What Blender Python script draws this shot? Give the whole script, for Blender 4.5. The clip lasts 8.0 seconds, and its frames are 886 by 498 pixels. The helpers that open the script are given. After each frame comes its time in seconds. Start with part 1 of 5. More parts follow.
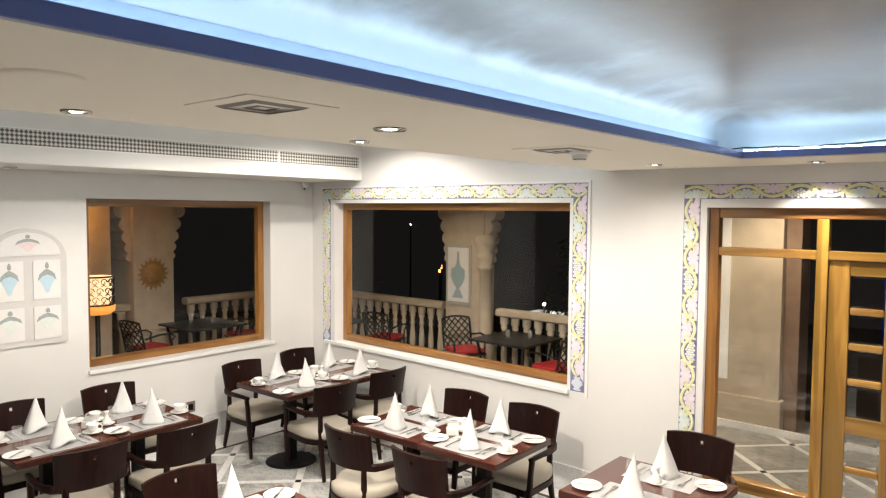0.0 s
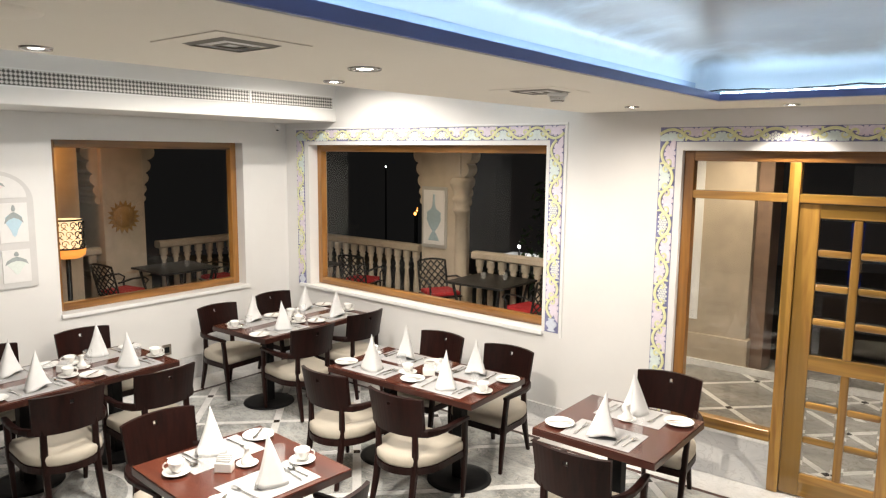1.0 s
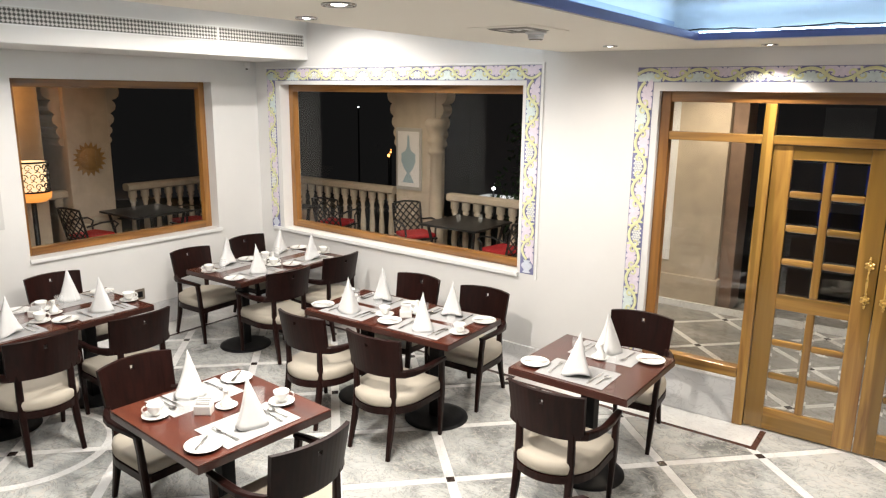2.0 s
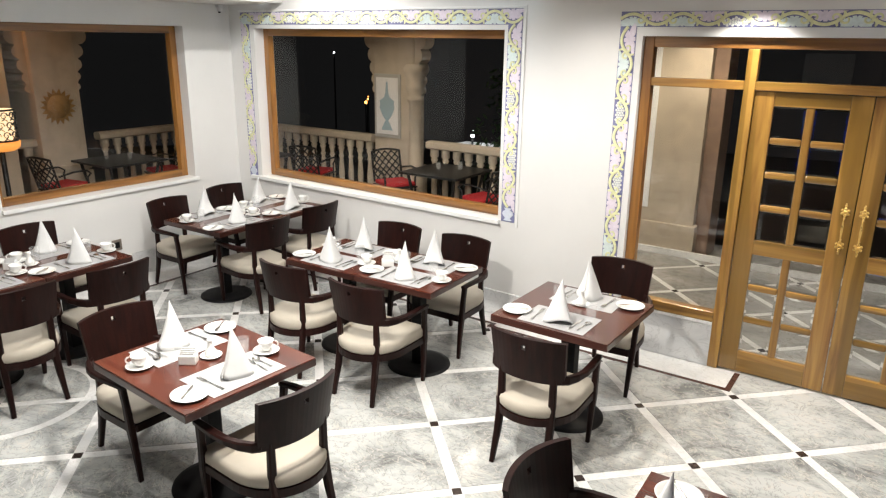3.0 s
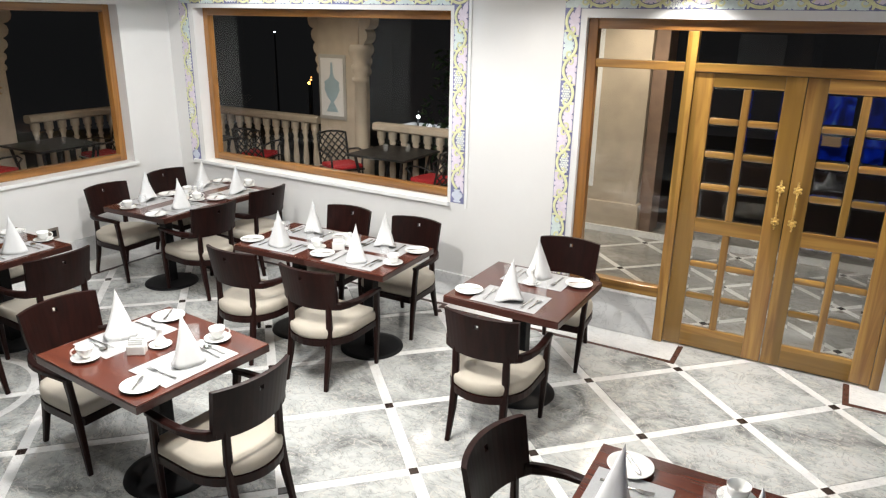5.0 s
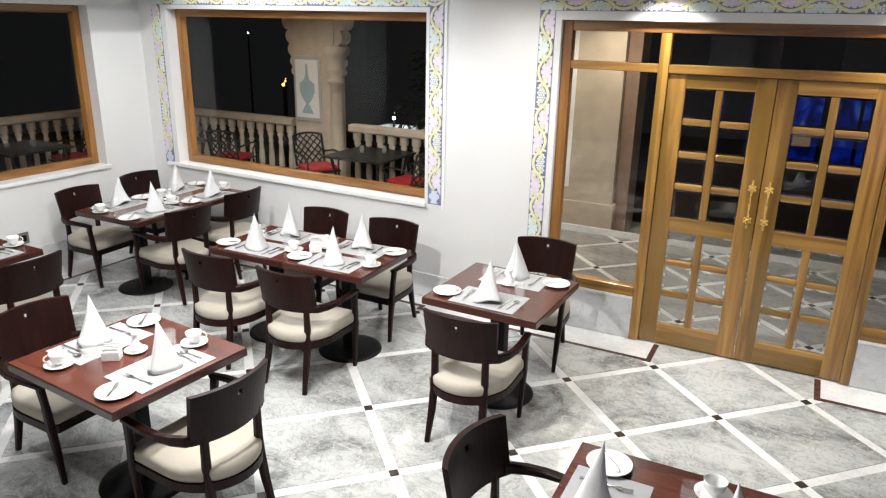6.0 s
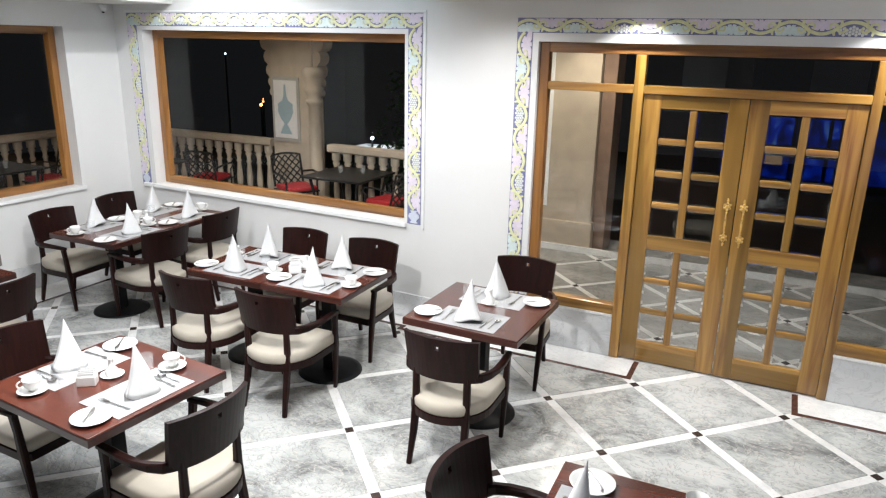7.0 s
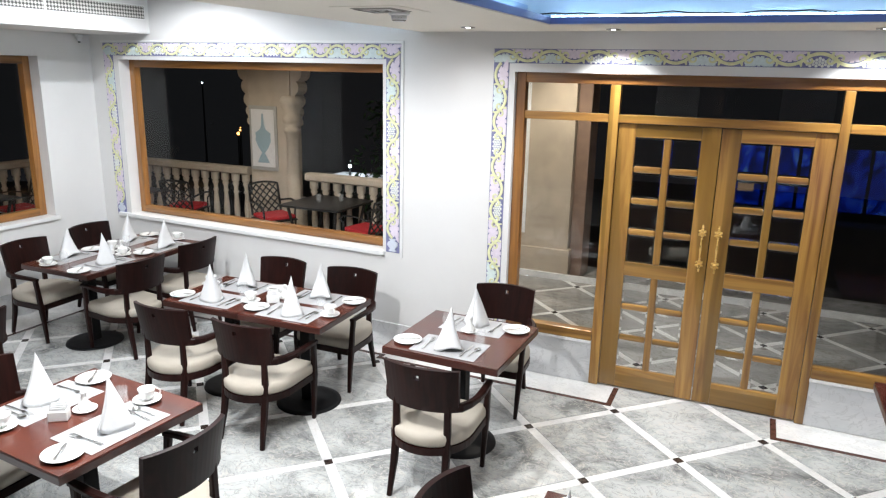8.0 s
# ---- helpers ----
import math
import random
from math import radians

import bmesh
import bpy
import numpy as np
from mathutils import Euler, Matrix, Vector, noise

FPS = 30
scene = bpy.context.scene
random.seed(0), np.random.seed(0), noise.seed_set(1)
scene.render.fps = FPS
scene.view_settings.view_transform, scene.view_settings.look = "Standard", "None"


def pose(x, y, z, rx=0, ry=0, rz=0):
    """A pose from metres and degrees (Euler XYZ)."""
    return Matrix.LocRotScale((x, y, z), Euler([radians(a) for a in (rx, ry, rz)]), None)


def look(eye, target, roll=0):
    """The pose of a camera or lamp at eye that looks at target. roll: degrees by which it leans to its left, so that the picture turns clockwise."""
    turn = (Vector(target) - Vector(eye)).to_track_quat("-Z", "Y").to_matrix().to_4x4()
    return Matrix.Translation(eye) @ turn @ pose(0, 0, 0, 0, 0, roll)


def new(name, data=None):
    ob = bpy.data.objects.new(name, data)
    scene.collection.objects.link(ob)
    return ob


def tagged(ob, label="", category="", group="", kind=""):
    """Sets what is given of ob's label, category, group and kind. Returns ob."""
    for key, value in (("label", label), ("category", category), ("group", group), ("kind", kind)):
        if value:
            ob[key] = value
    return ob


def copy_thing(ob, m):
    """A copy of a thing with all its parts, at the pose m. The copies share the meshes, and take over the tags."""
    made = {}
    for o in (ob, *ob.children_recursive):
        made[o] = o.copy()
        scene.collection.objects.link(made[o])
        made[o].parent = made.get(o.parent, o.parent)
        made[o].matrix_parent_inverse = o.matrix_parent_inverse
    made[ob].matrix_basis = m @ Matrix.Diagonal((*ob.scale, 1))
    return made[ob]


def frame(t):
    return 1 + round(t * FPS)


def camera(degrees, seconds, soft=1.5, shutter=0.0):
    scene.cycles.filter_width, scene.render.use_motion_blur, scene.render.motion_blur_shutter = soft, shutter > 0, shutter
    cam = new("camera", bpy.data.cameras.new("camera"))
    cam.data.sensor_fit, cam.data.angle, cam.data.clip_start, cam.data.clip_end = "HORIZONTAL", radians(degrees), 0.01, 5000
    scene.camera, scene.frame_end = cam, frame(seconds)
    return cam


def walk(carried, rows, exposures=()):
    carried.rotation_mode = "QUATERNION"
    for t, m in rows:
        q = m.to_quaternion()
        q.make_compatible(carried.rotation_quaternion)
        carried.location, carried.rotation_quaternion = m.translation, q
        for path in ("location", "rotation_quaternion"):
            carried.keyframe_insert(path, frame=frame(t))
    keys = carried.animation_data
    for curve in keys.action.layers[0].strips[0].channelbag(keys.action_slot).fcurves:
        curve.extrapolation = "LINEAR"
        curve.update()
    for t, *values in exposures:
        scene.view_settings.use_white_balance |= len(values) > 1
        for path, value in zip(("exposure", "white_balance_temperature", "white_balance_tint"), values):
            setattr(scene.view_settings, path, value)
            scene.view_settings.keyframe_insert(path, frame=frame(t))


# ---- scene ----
cam = camera(64.72, 8.0, 1.25)

PATH = [
    (0.0, pose(0.067, 0.007, 2.376, 86.83, -0.42, 40.17)),
    (0.5, pose(0.061, 0.011, 2.377, 84.52, -0.47, 39.17)),
    (1.0, pose(0.055, 0.013, 2.378, 82.14, -0.55, 38.16)),
    (1.5, pose(0.045, 0.016, 2.378, 79.77, -0.60, 37.04)),
    (3.0, pose(0.008, 0.006, 2.377, 73.21, -0.75, 34.20)),
    (3.5, pose(-0.000, 0.000, 2.379, 71.93, -0.77, 33.20)),
    (4.0, pose(-0.004, -0.007, 2.381, 71.90, -0.86, 31.94)),
    (4.5, pose(-0.007, -0.014, 2.384, 71.87, -0.93, 30.80)),
    (6.0, pose(-0.014, -0.029, 2.390, 71.87, -1.09, 27.75)),
    (6.5, pose(-0.017, -0.033, 2.393, 72.48, -1.13, 26.86)),
    (7.0, pose(-0.021, -0.036, 2.397, 73.45, -1.16, 25.96)),
    (7.5, pose(-0.024, -0.038, 2.401, 74.60, -1.19, 25.04)),
    (8.0, pose(-0.027, -0.039, 2.403, 75.72, -1.21, 24.12)),
]
walk(cam, PATH, [(0.0, 0.27, 6950, 11), (1.5, 0.26, 6700, 11), (3.5, 0.20, 6300, 9), (6, 0.19, 6020, 9), (8, 0.22, 5770, 9)])

# ---------------- world and lights ----------------
world = bpy.data.worlds.new("night")
scene.world = world
world.use_nodes = True
world.node_tree.nodes["Background"].inputs[0].default_value = (0.0085, 0.009, 0.0108, 1)
world.node_tree.nodes["Background"].inputs[1].default_value = 1.0
scene.view_settings.exposure = 0.0


def spot(x, y, z, watts, degrees=100, blend=0.6, tint=(1, 0.935, 0.845), size=0.02, aim=None):
    data = bpy.data.lights.new("downlight_beam", "SPOT")
    data.energy, data.spot_size, data.spot_blend, data.color = watts, radians(degrees), blend, tint
    data.shadow_soft_size = size
    ob = new("downlight_beam", data)
    ob.matrix_world = look((x, y, z), aim or (x + 0.001, y, 0))
    return ob


# plan: wall A at X_A, wall B at Y_B, door wall at Y_D
X_A, Y_B, Y_D = -6.4, 5.3, 5.14
X_STEP = -2.22          # where the door wall steps forward
Z_SOFFIT, Z_HIGH = 2.70, 3.15
SOFFIT_X, COVE_X, COVE_Y = -2.55, -1.31, 4.45
X_E, Y_S = 3.6, -4.2    # closing walls
COVE_X2, COVE_Y2 = 2.4, -3.2

SPOTS = [(-2.40, 1.02), (-1.913, 2.019), (-2.384, 2.297), (-1.932, 4.62), (-0.992, 4.90), (0.58, 4.90), (2.1, 4.90), (2.85, 1.2), (2.85, 3.2)]
# raised-ceiling downlights are out of view; the second is added to brighten the corner
HIGH_SPOTS = [(-4.2, 3.5), (-4.75, 4.45), (-4.1, 3.0), (-3.2, 2.7), (-4.1, 1.4), (-3.2, 0.9)]
# two unseen downlights added over the far side, tilted to brighten the entrance
CONES = {(2.85, 1.2): 84, (2.85, 3.2): 84, (-1.913, 2.019): 108}
WATTS = {(2.85, 1.2): 75, (2.85, 3.2): 75, (-1.913, 2.019): 165, (-2.384, 2.297): 180, (-2.40, 1.02): 45}
AIMS = {(2.85, 1.2): (1.3, 5.0, 0), (2.85, 3.2): (1.2, 5.0, 0)}
for x, y in SPOTS:
    spot(x, y, Z_SOFFIT - 0.02, WATTS.get((x, y), 74) if y < 4.6 else (22 if x < -1.5 else 84), CONES.get((x, y), 174) if y < 4.6 else (160 if x < -1.5 else 122), 0.3 if y < 4.6 else 1.0, aim=AIMS.get((x, y)))
for (x, y), watts in zip(HIGH_SPOTS, (92, 60, 58, 40, 30, 10)):
    spot(x, y, Z_HIGH - 0.03, watts, 168, 0.45, (1, 0.96, 0.9))

# ---------------- materials ----------------


def mat(name, colour, rough=0.5, metal=0.0, coat=0.0, noise_scale=0.0, noise_amount=0.0, bump=0.0, bump_scale=200.0, second=None, per_object=0.0, stretch=(1, 1, 1), spec=0.5):
    m = bpy.data.materials.new(name)
    m.use_nodes = True
    nt = m.node_tree
    b = nt.nodes["Principled BSDF"]
    b.inputs["Base Color"].default_value = (*colour, 1)
    b.inputs["Roughness"].default_value = rough
    b.inputs["Metallic"].default_value = metal
    b.inputs["Coat Weight"].default_value = coat
    b.inputs["Specular IOR Level"].default_value = spec
    geo = nt.nodes.new("ShaderNodeNewGeometry")
    mapping = nt.nodes.new("ShaderNodeMapping")
    mapping.inputs["Scale"].default_value = stretch
    nt.links.new(geo.outputs["Position"], mapping.inputs["Vector"])
    if noise_scale:
        n = nt.nodes.new("ShaderNodeTexNoise")
        n.inputs["Scale"].default_value, n.inputs["Detail"].default_value = noise_scale, 6
        n.inputs["Roughness"].default_value = 0.65
        nt.links.new(mapping.outputs[0], n.inputs["Vector"])
        ramp = nt.nodes.new("ShaderNodeValToRGB")
        dark = second or tuple(c * (1 - noise_amount) for c in colour)
        ramp.color_ramp.elements[0].color, ramp.color_ramp.elements[1].color = (*dark, 1), (*colour, 1)
        ramp.color_ramp.elements[0].position, ramp.color_ramp.elements[1].position = 0.32, 0.68
        nt.links.new(n.outputs["Fac"], ramp.inputs["Fac"])
        out = ramp.outputs["Color"]
        if per_object:
            info = nt.nodes.new("ShaderNodeObjectInfo")
            hsv = nt.nodes.new("ShaderNodeHueSaturation")
            rng = nt.nodes.new("ShaderNodeMapRange")
            rng.inputs["To Min"].default_value, rng.inputs["To Max"].default_value = 1 - per_object, 1 + per_object
            nt.links.new(info.outputs["Random"], rng.inputs["Value"])
            nt.links.new(rng.outputs[0], hsv.inputs["Value"])
            nt.links.new(out, hsv.inputs["Color"])
            out = hsv.outputs["Color"]
        nt.links.new(out, b.inputs["Base Color"])
        rr = nt.nodes.new("ShaderNodeMapRange")
        rr.inputs["To Min"].default_value, rr.inputs["To Max"].default_value = rough * 0.8, min(1, rough * 1.25)
        nt.links.new(n.outputs["Fac"], rr.inputs["Value"])
        nt.links.new(rr.outputs[0], b.inputs["Roughness"])
    if bump:
        n2 = nt.nodes.new("ShaderNodeTexNoise")
        n2.inputs["Scale"].default_value, n2.inputs["Detail"].default_value = bump_scale, 4
        nt.links.new(mapping.outputs[0], n2.inputs["Vector"])
        bp = nt.nodes.new("ShaderNodeBump")
        bp.inputs["Strength"].default_value, bp.inputs["Distance"].default_value = bump, 0.002
        nt.links.new(n2.outputs["Fac"], bp.inputs["Height"])
        nt.links.new(bp.outputs["Normal"], b.inputs["Normal"])
    return m


def wood(name, light, dark, rough=0.35, coat=0.2, axis="z", scale=1.0, spec=0.5, heart=0.0):
    """Wood whose grain runs along one world axis."""
    m = bpy.data.materials.new(name)
    m.use_nodes = True
    nt = m.node_tree
    b = nt.nodes["Principled BSDF"]
    tex = nt.nodes.new("ShaderNodeTexCoord")
    mapping = nt.nodes.new("ShaderNodeMapping")
    k = [14.0 * scale] * 3
    k["xyz".index(axis)] = 0.9 * scale
    mapping.inputs["Scale"].default_value = k
    info = nt.nodes.new("ShaderNodeObjectInfo")
    shift = nt.nodes.new("ShaderNodeVectorMath")
    shift.operation = "MULTIPLY_ADD"
    shift.inputs[1].default_value = (7, 7, 7)
    nt.links.new(info.outputs["Random"], shift.inputs[0])
    nt.links.new(tex.outputs["Object"], shift.inputs[2])
    nt.links.new(shift.outputs[0], mapping.inputs["Vector"])
    n = nt.nodes.new("ShaderNodeTexNoise")
    n.inputs["Scale"].default_value, n.inputs["Detail"].default_value, n.inputs["Distortion"].default_value = 1.0, 8, 1.6
    nt.links.new(mapping.outputs[0], n.inputs["Vector"])
    ramp = nt.nodes.new("ShaderNodeValToRGB")
    ramp.color_ramp.elements[0].color, ramp.color_ramp.elements[1].color = (*dark, 1), (*light, 1)
    ramp.color_ramp.elements[0].position, ramp.color_ramp.elements[1].position = 0.28, 0.62
    nt.links.new(n.outputs["Fac"], ramp.inputs["Fac"])
    grain = ramp.outputs["Color"]
    if heart:
        # long tongues of darker heartwood
        big = nt.nodes.new("ShaderNodeTexNoise")
        big.inputs["Scale"].default_value, big.inputs["Detail"].default_value, big.inputs["Distortion"].default_value = 0.42, 2, 1.0
        nt.links.new(mapping.outputs[0], big.inputs["Vector"])
        edge_of = nt.nodes.new("ShaderNodeMapRange")
        edge_of.inputs["From Min"].default_value, edge_of.inputs["From Max"].default_value, edge_of.inputs["To Max"].default_value = 0.53, 0.58, heart
        nt.links.new(big.outputs["Fac"], edge_of.inputs["Value"])
        blend = nt.nodes.new("ShaderNodeMix")
        blend.data_type = "RGBA"
        blend.inputs[7].default_value = (*[0.45 * c for c in light[:2]], 0.3 * light[2], 1)
        nt.links.new(edge_of.outputs[0], blend.inputs[0])
        nt.links.new(grain, blend.inputs[6])
        grain = blend.outputs[2]
    tone = nt.nodes.new("ShaderNodeHueSaturation")
    vary = nt.nodes.new("ShaderNodeMapRange")
    vary.inputs["To Min"].default_value, vary.inputs["To Max"].default_value = 0.82, 1.16
    nt.links.new(info.outputs["Random"], vary.inputs["Value"])
    nt.links.new(vary.outputs[0], tone.inputs["Value"])
    nt.links.new(grain, tone.inputs["Color"])
    nt.links.new(tone.outputs["Color"], b.inputs["Base Color"])
    bp = nt.nodes.new("ShaderNodeBump")
    bp.inputs["Strength"].default_value, bp.inputs["Distance"].default_value = 0.12, 0.001
    nt.links.new(n.outputs["Fac"], bp.inputs["Height"])
    nt.links.new(bp.outputs["Normal"], b.inputs["Normal"])
    b.inputs["Roughness"].default_value = rough
    b.inputs["Coat Weight"].default_value = coat
    b.inputs["Coat Roughness"].default_value = 0.15
    b.inputs["Specular IOR Level"].default_value = spec
    return m


def marble(name, base, vein, brown, rough=0.12, scale=2.2, flecked=False):
    m = bpy.data.materials.new(name)
    m.use_nodes = True
    nt = m.node_tree
    b = nt.nodes["Principled BSDF"]
    geo = nt.nodes.new("ShaderNodeNewGeometry")
    info = nt.nodes.new("ShaderNodeObjectInfo")
    shift = nt.nodes.new("ShaderNodeVectorMath")
    shift.operation = "MULTIPLY_ADD"
    shift.inputs[1].default_value = (31, 17, 11)
    nt.links.new(info.outputs["Random"], shift.inputs[0])
    nt.links.new(geo.outputs["Position"], shift.inputs[2])
    stretch = nt.nodes.new("ShaderNodeMapping")
    stretch.inputs["Rotation"].default_value = (0, 0, 0.6)
    stretch.inputs["Scale"].default_value = (1.0, 1.3, 1.0)
    nt.links.new(shift.outputs[0], stretch.inputs["Vector"])
    cloud = nt.nodes.new("ShaderNodeTexNoise")
    cloud.inputs["Scale"].default_value, cloud.inputs["Detail"].default_value, cloud.inputs["Distortion"].default_value = scale, 10, 0.7
    cloud.inputs["Roughness"].default_value = 0.70
    nt.links.new(stretch.outputs[0], cloud.inputs["Vector"])
    ramp = nt.nodes.new("ShaderNodeValToRGB")
    e = ramp.color_ramp.elements
    e[0].position, e[0].color = 0.36, (*vein, 1)
    e[1].position, e[1].color = 0.58, (*base, 1)
    mid = e.new(0.45)
    mid.color = tuple(0.5 * (a + c) for a, c in zip(base, vein)) + (1,)
    nt.links.new(cloud.outputs["Fac"], ramp.inputs["Fac"])
    line = nt.nodes.new("ShaderNodeTexNoise")
    line.inputs["Scale"].default_value, line.inputs["Detail"].default_value, line.inputs["Distortion"].default_value = scale * 2.6, 9, 2.2
    nt.links.new(stretch.outputs[0], line.inputs["Vector"])
    lr = nt.nodes.new("ShaderNodeValToRGB")
    le = lr.color_ramp.elements
    le[0].position, le[0].color = 0.482, (0, 0, 0, 1)
    le[1].position, le[1].color = 0.53, (0, 0, 0, 1)
    le.new(0.505).color = (1, 1, 1, 1)
    nt.links.new(line.outputs["Fac"], lr.inputs["Fac"])
    half = nt.nodes.new("ShaderNodeMath")
    half.operation = "MULTIPLY"
    half.inputs[1].default_value = 0.72
    nt.links.new(lr.outputs["Color"], half.inputs[0])
    mix = nt.nodes.new("ShaderNodeMix")
    mix.data_type = "RGBA"
    mix.inputs[7].default_value = (*brown, 1)
    nt.links.new(half.outputs[0], mix.inputs[0])
    nt.links.new(ramp.outputs["Color"], mix.inputs[6])
    fine = nt.nodes.new("ShaderNodeTexNoise")
    fine.inputs["Scale"].default_value, fine.inputs["Detail"].default_value, fine.inputs["Distortion"].default_value = scale * 1.7, 7, 3.2
    fine.inputs["Roughness"].default_value = 0.62
    nt.links.new(stretch.outputs[0], fine.inputs["Vector"])
    flecks = nt.nodes.new("ShaderNodeMapRange")
    flecks.inputs["From Min"].default_value, flecks.inputs["From Max"].default_value = 0.0, 0.022
    flecks.inputs["To Min"].default_value, flecks.inputs["To Max"].default_value = 0.62, 1.0
    # thin crooked cracks where the noise crosses its middle
    off_mid = nt.nodes.new("ShaderNodeMath")
    off_mid.operation = "SUBTRACT"
    off_mid.inputs[1].default_value = 0.5
    nt.links.new(fine.outputs["Fac"], off_mid.inputs[0])
    span = nt.nodes.new("ShaderNodeMath")
    span.operation = "ABSOLUTE"
    nt.links.new(off_mid.outputs[0], span.inputs[0])
    nt.links.new(span.outputs[0], flecks.inputs["Value"])
    toned = nt.nodes.new("ShaderNodeHueSaturation")
    nt.links.new(flecks.outputs[0], toned.inputs["Value"])
    nt.links.new(mix.outputs[2], toned.inputs["Color"])
    nt.links.new(toned.outputs["Color"] if flecked else mix.outputs[2], b.inputs["Base Color"])
    b.inputs["Roughness"].default_value = rough
    return m


def glow(name, colour, strength):
    m = bpy.data.materials.new(name)
    m.use_nodes = True
    b = m.node_tree.nodes["Principled BSDF"]
    b.inputs["Base Color"].default_value = (*colour, 1)
    b.inputs["Emission Color"].default_value = (*colour, 1)
    b.inputs["Emission Strength"].default_value = strength
    return m


def glass(name, tint=(1, 1, 1), rough=0.0, ior=1.45):
    m = bpy.data.materials.new(name)
    m.use_nodes = True
    b = m.node_tree.nodes["Principled BSDF"]
    b.inputs["Base Color"].default_value = (*tint, 1)
    b.inputs["Transmission Weight"].default_value = 1.0
    b.inputs["Roughness"].default_value = rough
    b.inputs["IOR"].default_value = ior
    return m


M_WALL = mat("white_wall_paint", (0.75, 0.74, 0.725), 0.6, noise_scale=1.3, noise_amount=0.05, bump=0.15, bump_scale=90)
M_CEIL = mat("cream_ceiling_paint", (0.84, 0.80, 0.72), 0.7, noise_scale=0.9, noise_amount=0.04, bump=0.1, bump_scale=60)
M_TRIM = mat("white_gloss_trim", (0.82, 0.82, 0.81), 0.35, noise_scale=4, noise_amount=0.03)
M_WHITE_MARBLE = marble("white_marble", (0.82, 0.81, 0.79), (0.66, 0.66, 0.66), (0.60, 0.58, 0.55), 0.15, 3.0)
M_GREY_MARBLE = marble("grey_marble", (0.535, 0.545, 0.53), (0.20, 0.205, 0.20), (0.62, 0.58, 0.52), 0.17, 2.0, True)
M_PLINTH = marble("plinth_marble", (0.72, 0.72, 0.72), (0.60, 0.61, 0.62), (0.52, 0.52, 0.52), 0.2, 2.0)
M_BROWN_MARBLE = mat("brown_marble", (0.10, 0.045, 0.035), 0.2, noise_scale=30, noise_amount=0.35)
M_DARK_MARBLE = mat("dark_marble", (0.05, 0.035, 0.03), 0.2, noise_scale=30, noise_amount=0.35)
M_MAHOGANY = wood("dark_mahogany", (0.0165, 0.0042, 0.0031), (0.0072, 0.0022, 0.0018), 0.42, 0.0, "z", 1.2, 0.18)
M_TOP = wood("red_mahogany_top", (0.095, 0.023, 0.012), (0.045, 0.011, 0.007), 0.25, 0.4, "x", 1.0)
M_TEAK_V = wood("golden_teak_upright", (0.375, 0.205, 0.043), (0.15, 0.060, 0.012), 0.30, 0.8, "z", 0.8, heart=0.75)
M_TEAK_H = wood("golden_teak_rail", (0.375, 0.205, 0.043), (0.15, 0.060, 0.012), 0.30, 0.8, "x", 0.8, heart=0.75)
M_FRAME = [wood("red_teak_frame_" + a, (0.32, 0.145, 0.034), (0.13, 0.050, 0.012), 0.30, 0.6, a, 0.8) for a in "xyz"]
M_CREAM = mat("cream_upholstery", (0.46, 0.415, 0.345), 0.85, noise_scale=9, noise_amount=0.08, bump=0.4, bump_scale=700)
M_BLACK = mat("black_powder_coat", (0.007, 0.007, 0.008), 0.5, noise_scale=20, noise_amount=0.2, spec=0.2)
M_GLASS = glass("clear_glass", (0.96, 0.98, 0.97))
M_PICTURE_GLASS = glass("coated_picture_glass", (0.96, 0.98, 0.97), ior=1.24)
M_DOOR_GLASS = glass("bevelled_lead_glass", (0.95, 0.97, 0.97), ior=1.65)
M_BRASS = mat("polished_brass", (0.80, 0.55, 0.18), 0.28, 0.65, noise_scale=40, noise_amount=0.2)
M_BLUE = mat("blue_cove_paint", (0.17, 0.24, 0.58), 0.5, noise_scale=3, noise_amount=0.1)
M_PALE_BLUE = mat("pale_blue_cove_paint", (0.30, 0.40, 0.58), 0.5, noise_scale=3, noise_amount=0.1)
M_LED = glow("led_strip", (0.62, 0.82, 1.0), 17)
M_LAMP = glow("downlight_lens", (1, 0.95, 0.86), 16)
M_STEEL = mat("brushed_steel", (0.62, 0.62, 0.62), 0.25, 1.0, noise_scale=60, noise_amount=0.15)

# ---------------- mesh helpers ----------------


def box(bm, x0, x1, y0, y1, z0, z1, bevel=0.0):
    m = Matrix.Translation(((x0 + x1) / 2, (y0 + y1) / 2, (z0 + z1) / 2)) @ Matrix.Diagonal((abs(x1 - x0), abs(y1 - y0), abs(z1 - z0), 1))
    made = bmesh.ops.create_cube(bm, size=1, matrix=m)["verts"]
    if bevel:
        edges = {e for v in made for e in v.link_edges}
        bmesh.ops.bevel(bm, geom=list(edges), offset=bevel, segments=2, profile=0.6, affect="EDGES")
    return bm


def boxed(*args, bevel=0.0):
    return box(bmesh.new(), *args, bevel=bevel)


def lathe(profile, n=20, bm=None, cx=0.0, cy=0.0):
    """A turned shape from (radius, height) pairs."""
    bm = bm or bmesh.new()
    rings = []
    for r, z in profile:
        if r < 1e-5:
            rings.append([bm.verts.new((cx, cy, z))])
        else:
            rings.append([bm.verts.new((cx + r * math.cos(2 * math.pi * i / n), cy + r * math.sin(2 * math.pi * i / n), z)) for i in range(n)])
    for a, b in zip(rings, rings[1:]):
        for i in range(n):
            j = (i + 1) % n
            quad = [a[i % len(a)], a[j % len(a)], b[j % len(b)], b[i % len(b)]]
            quad = list(dict.fromkeys(quad))
            if len(quad) > 2:
                bm.faces.new(quad)
    for f in bm.faces:
        f.smooth = True
    return bm


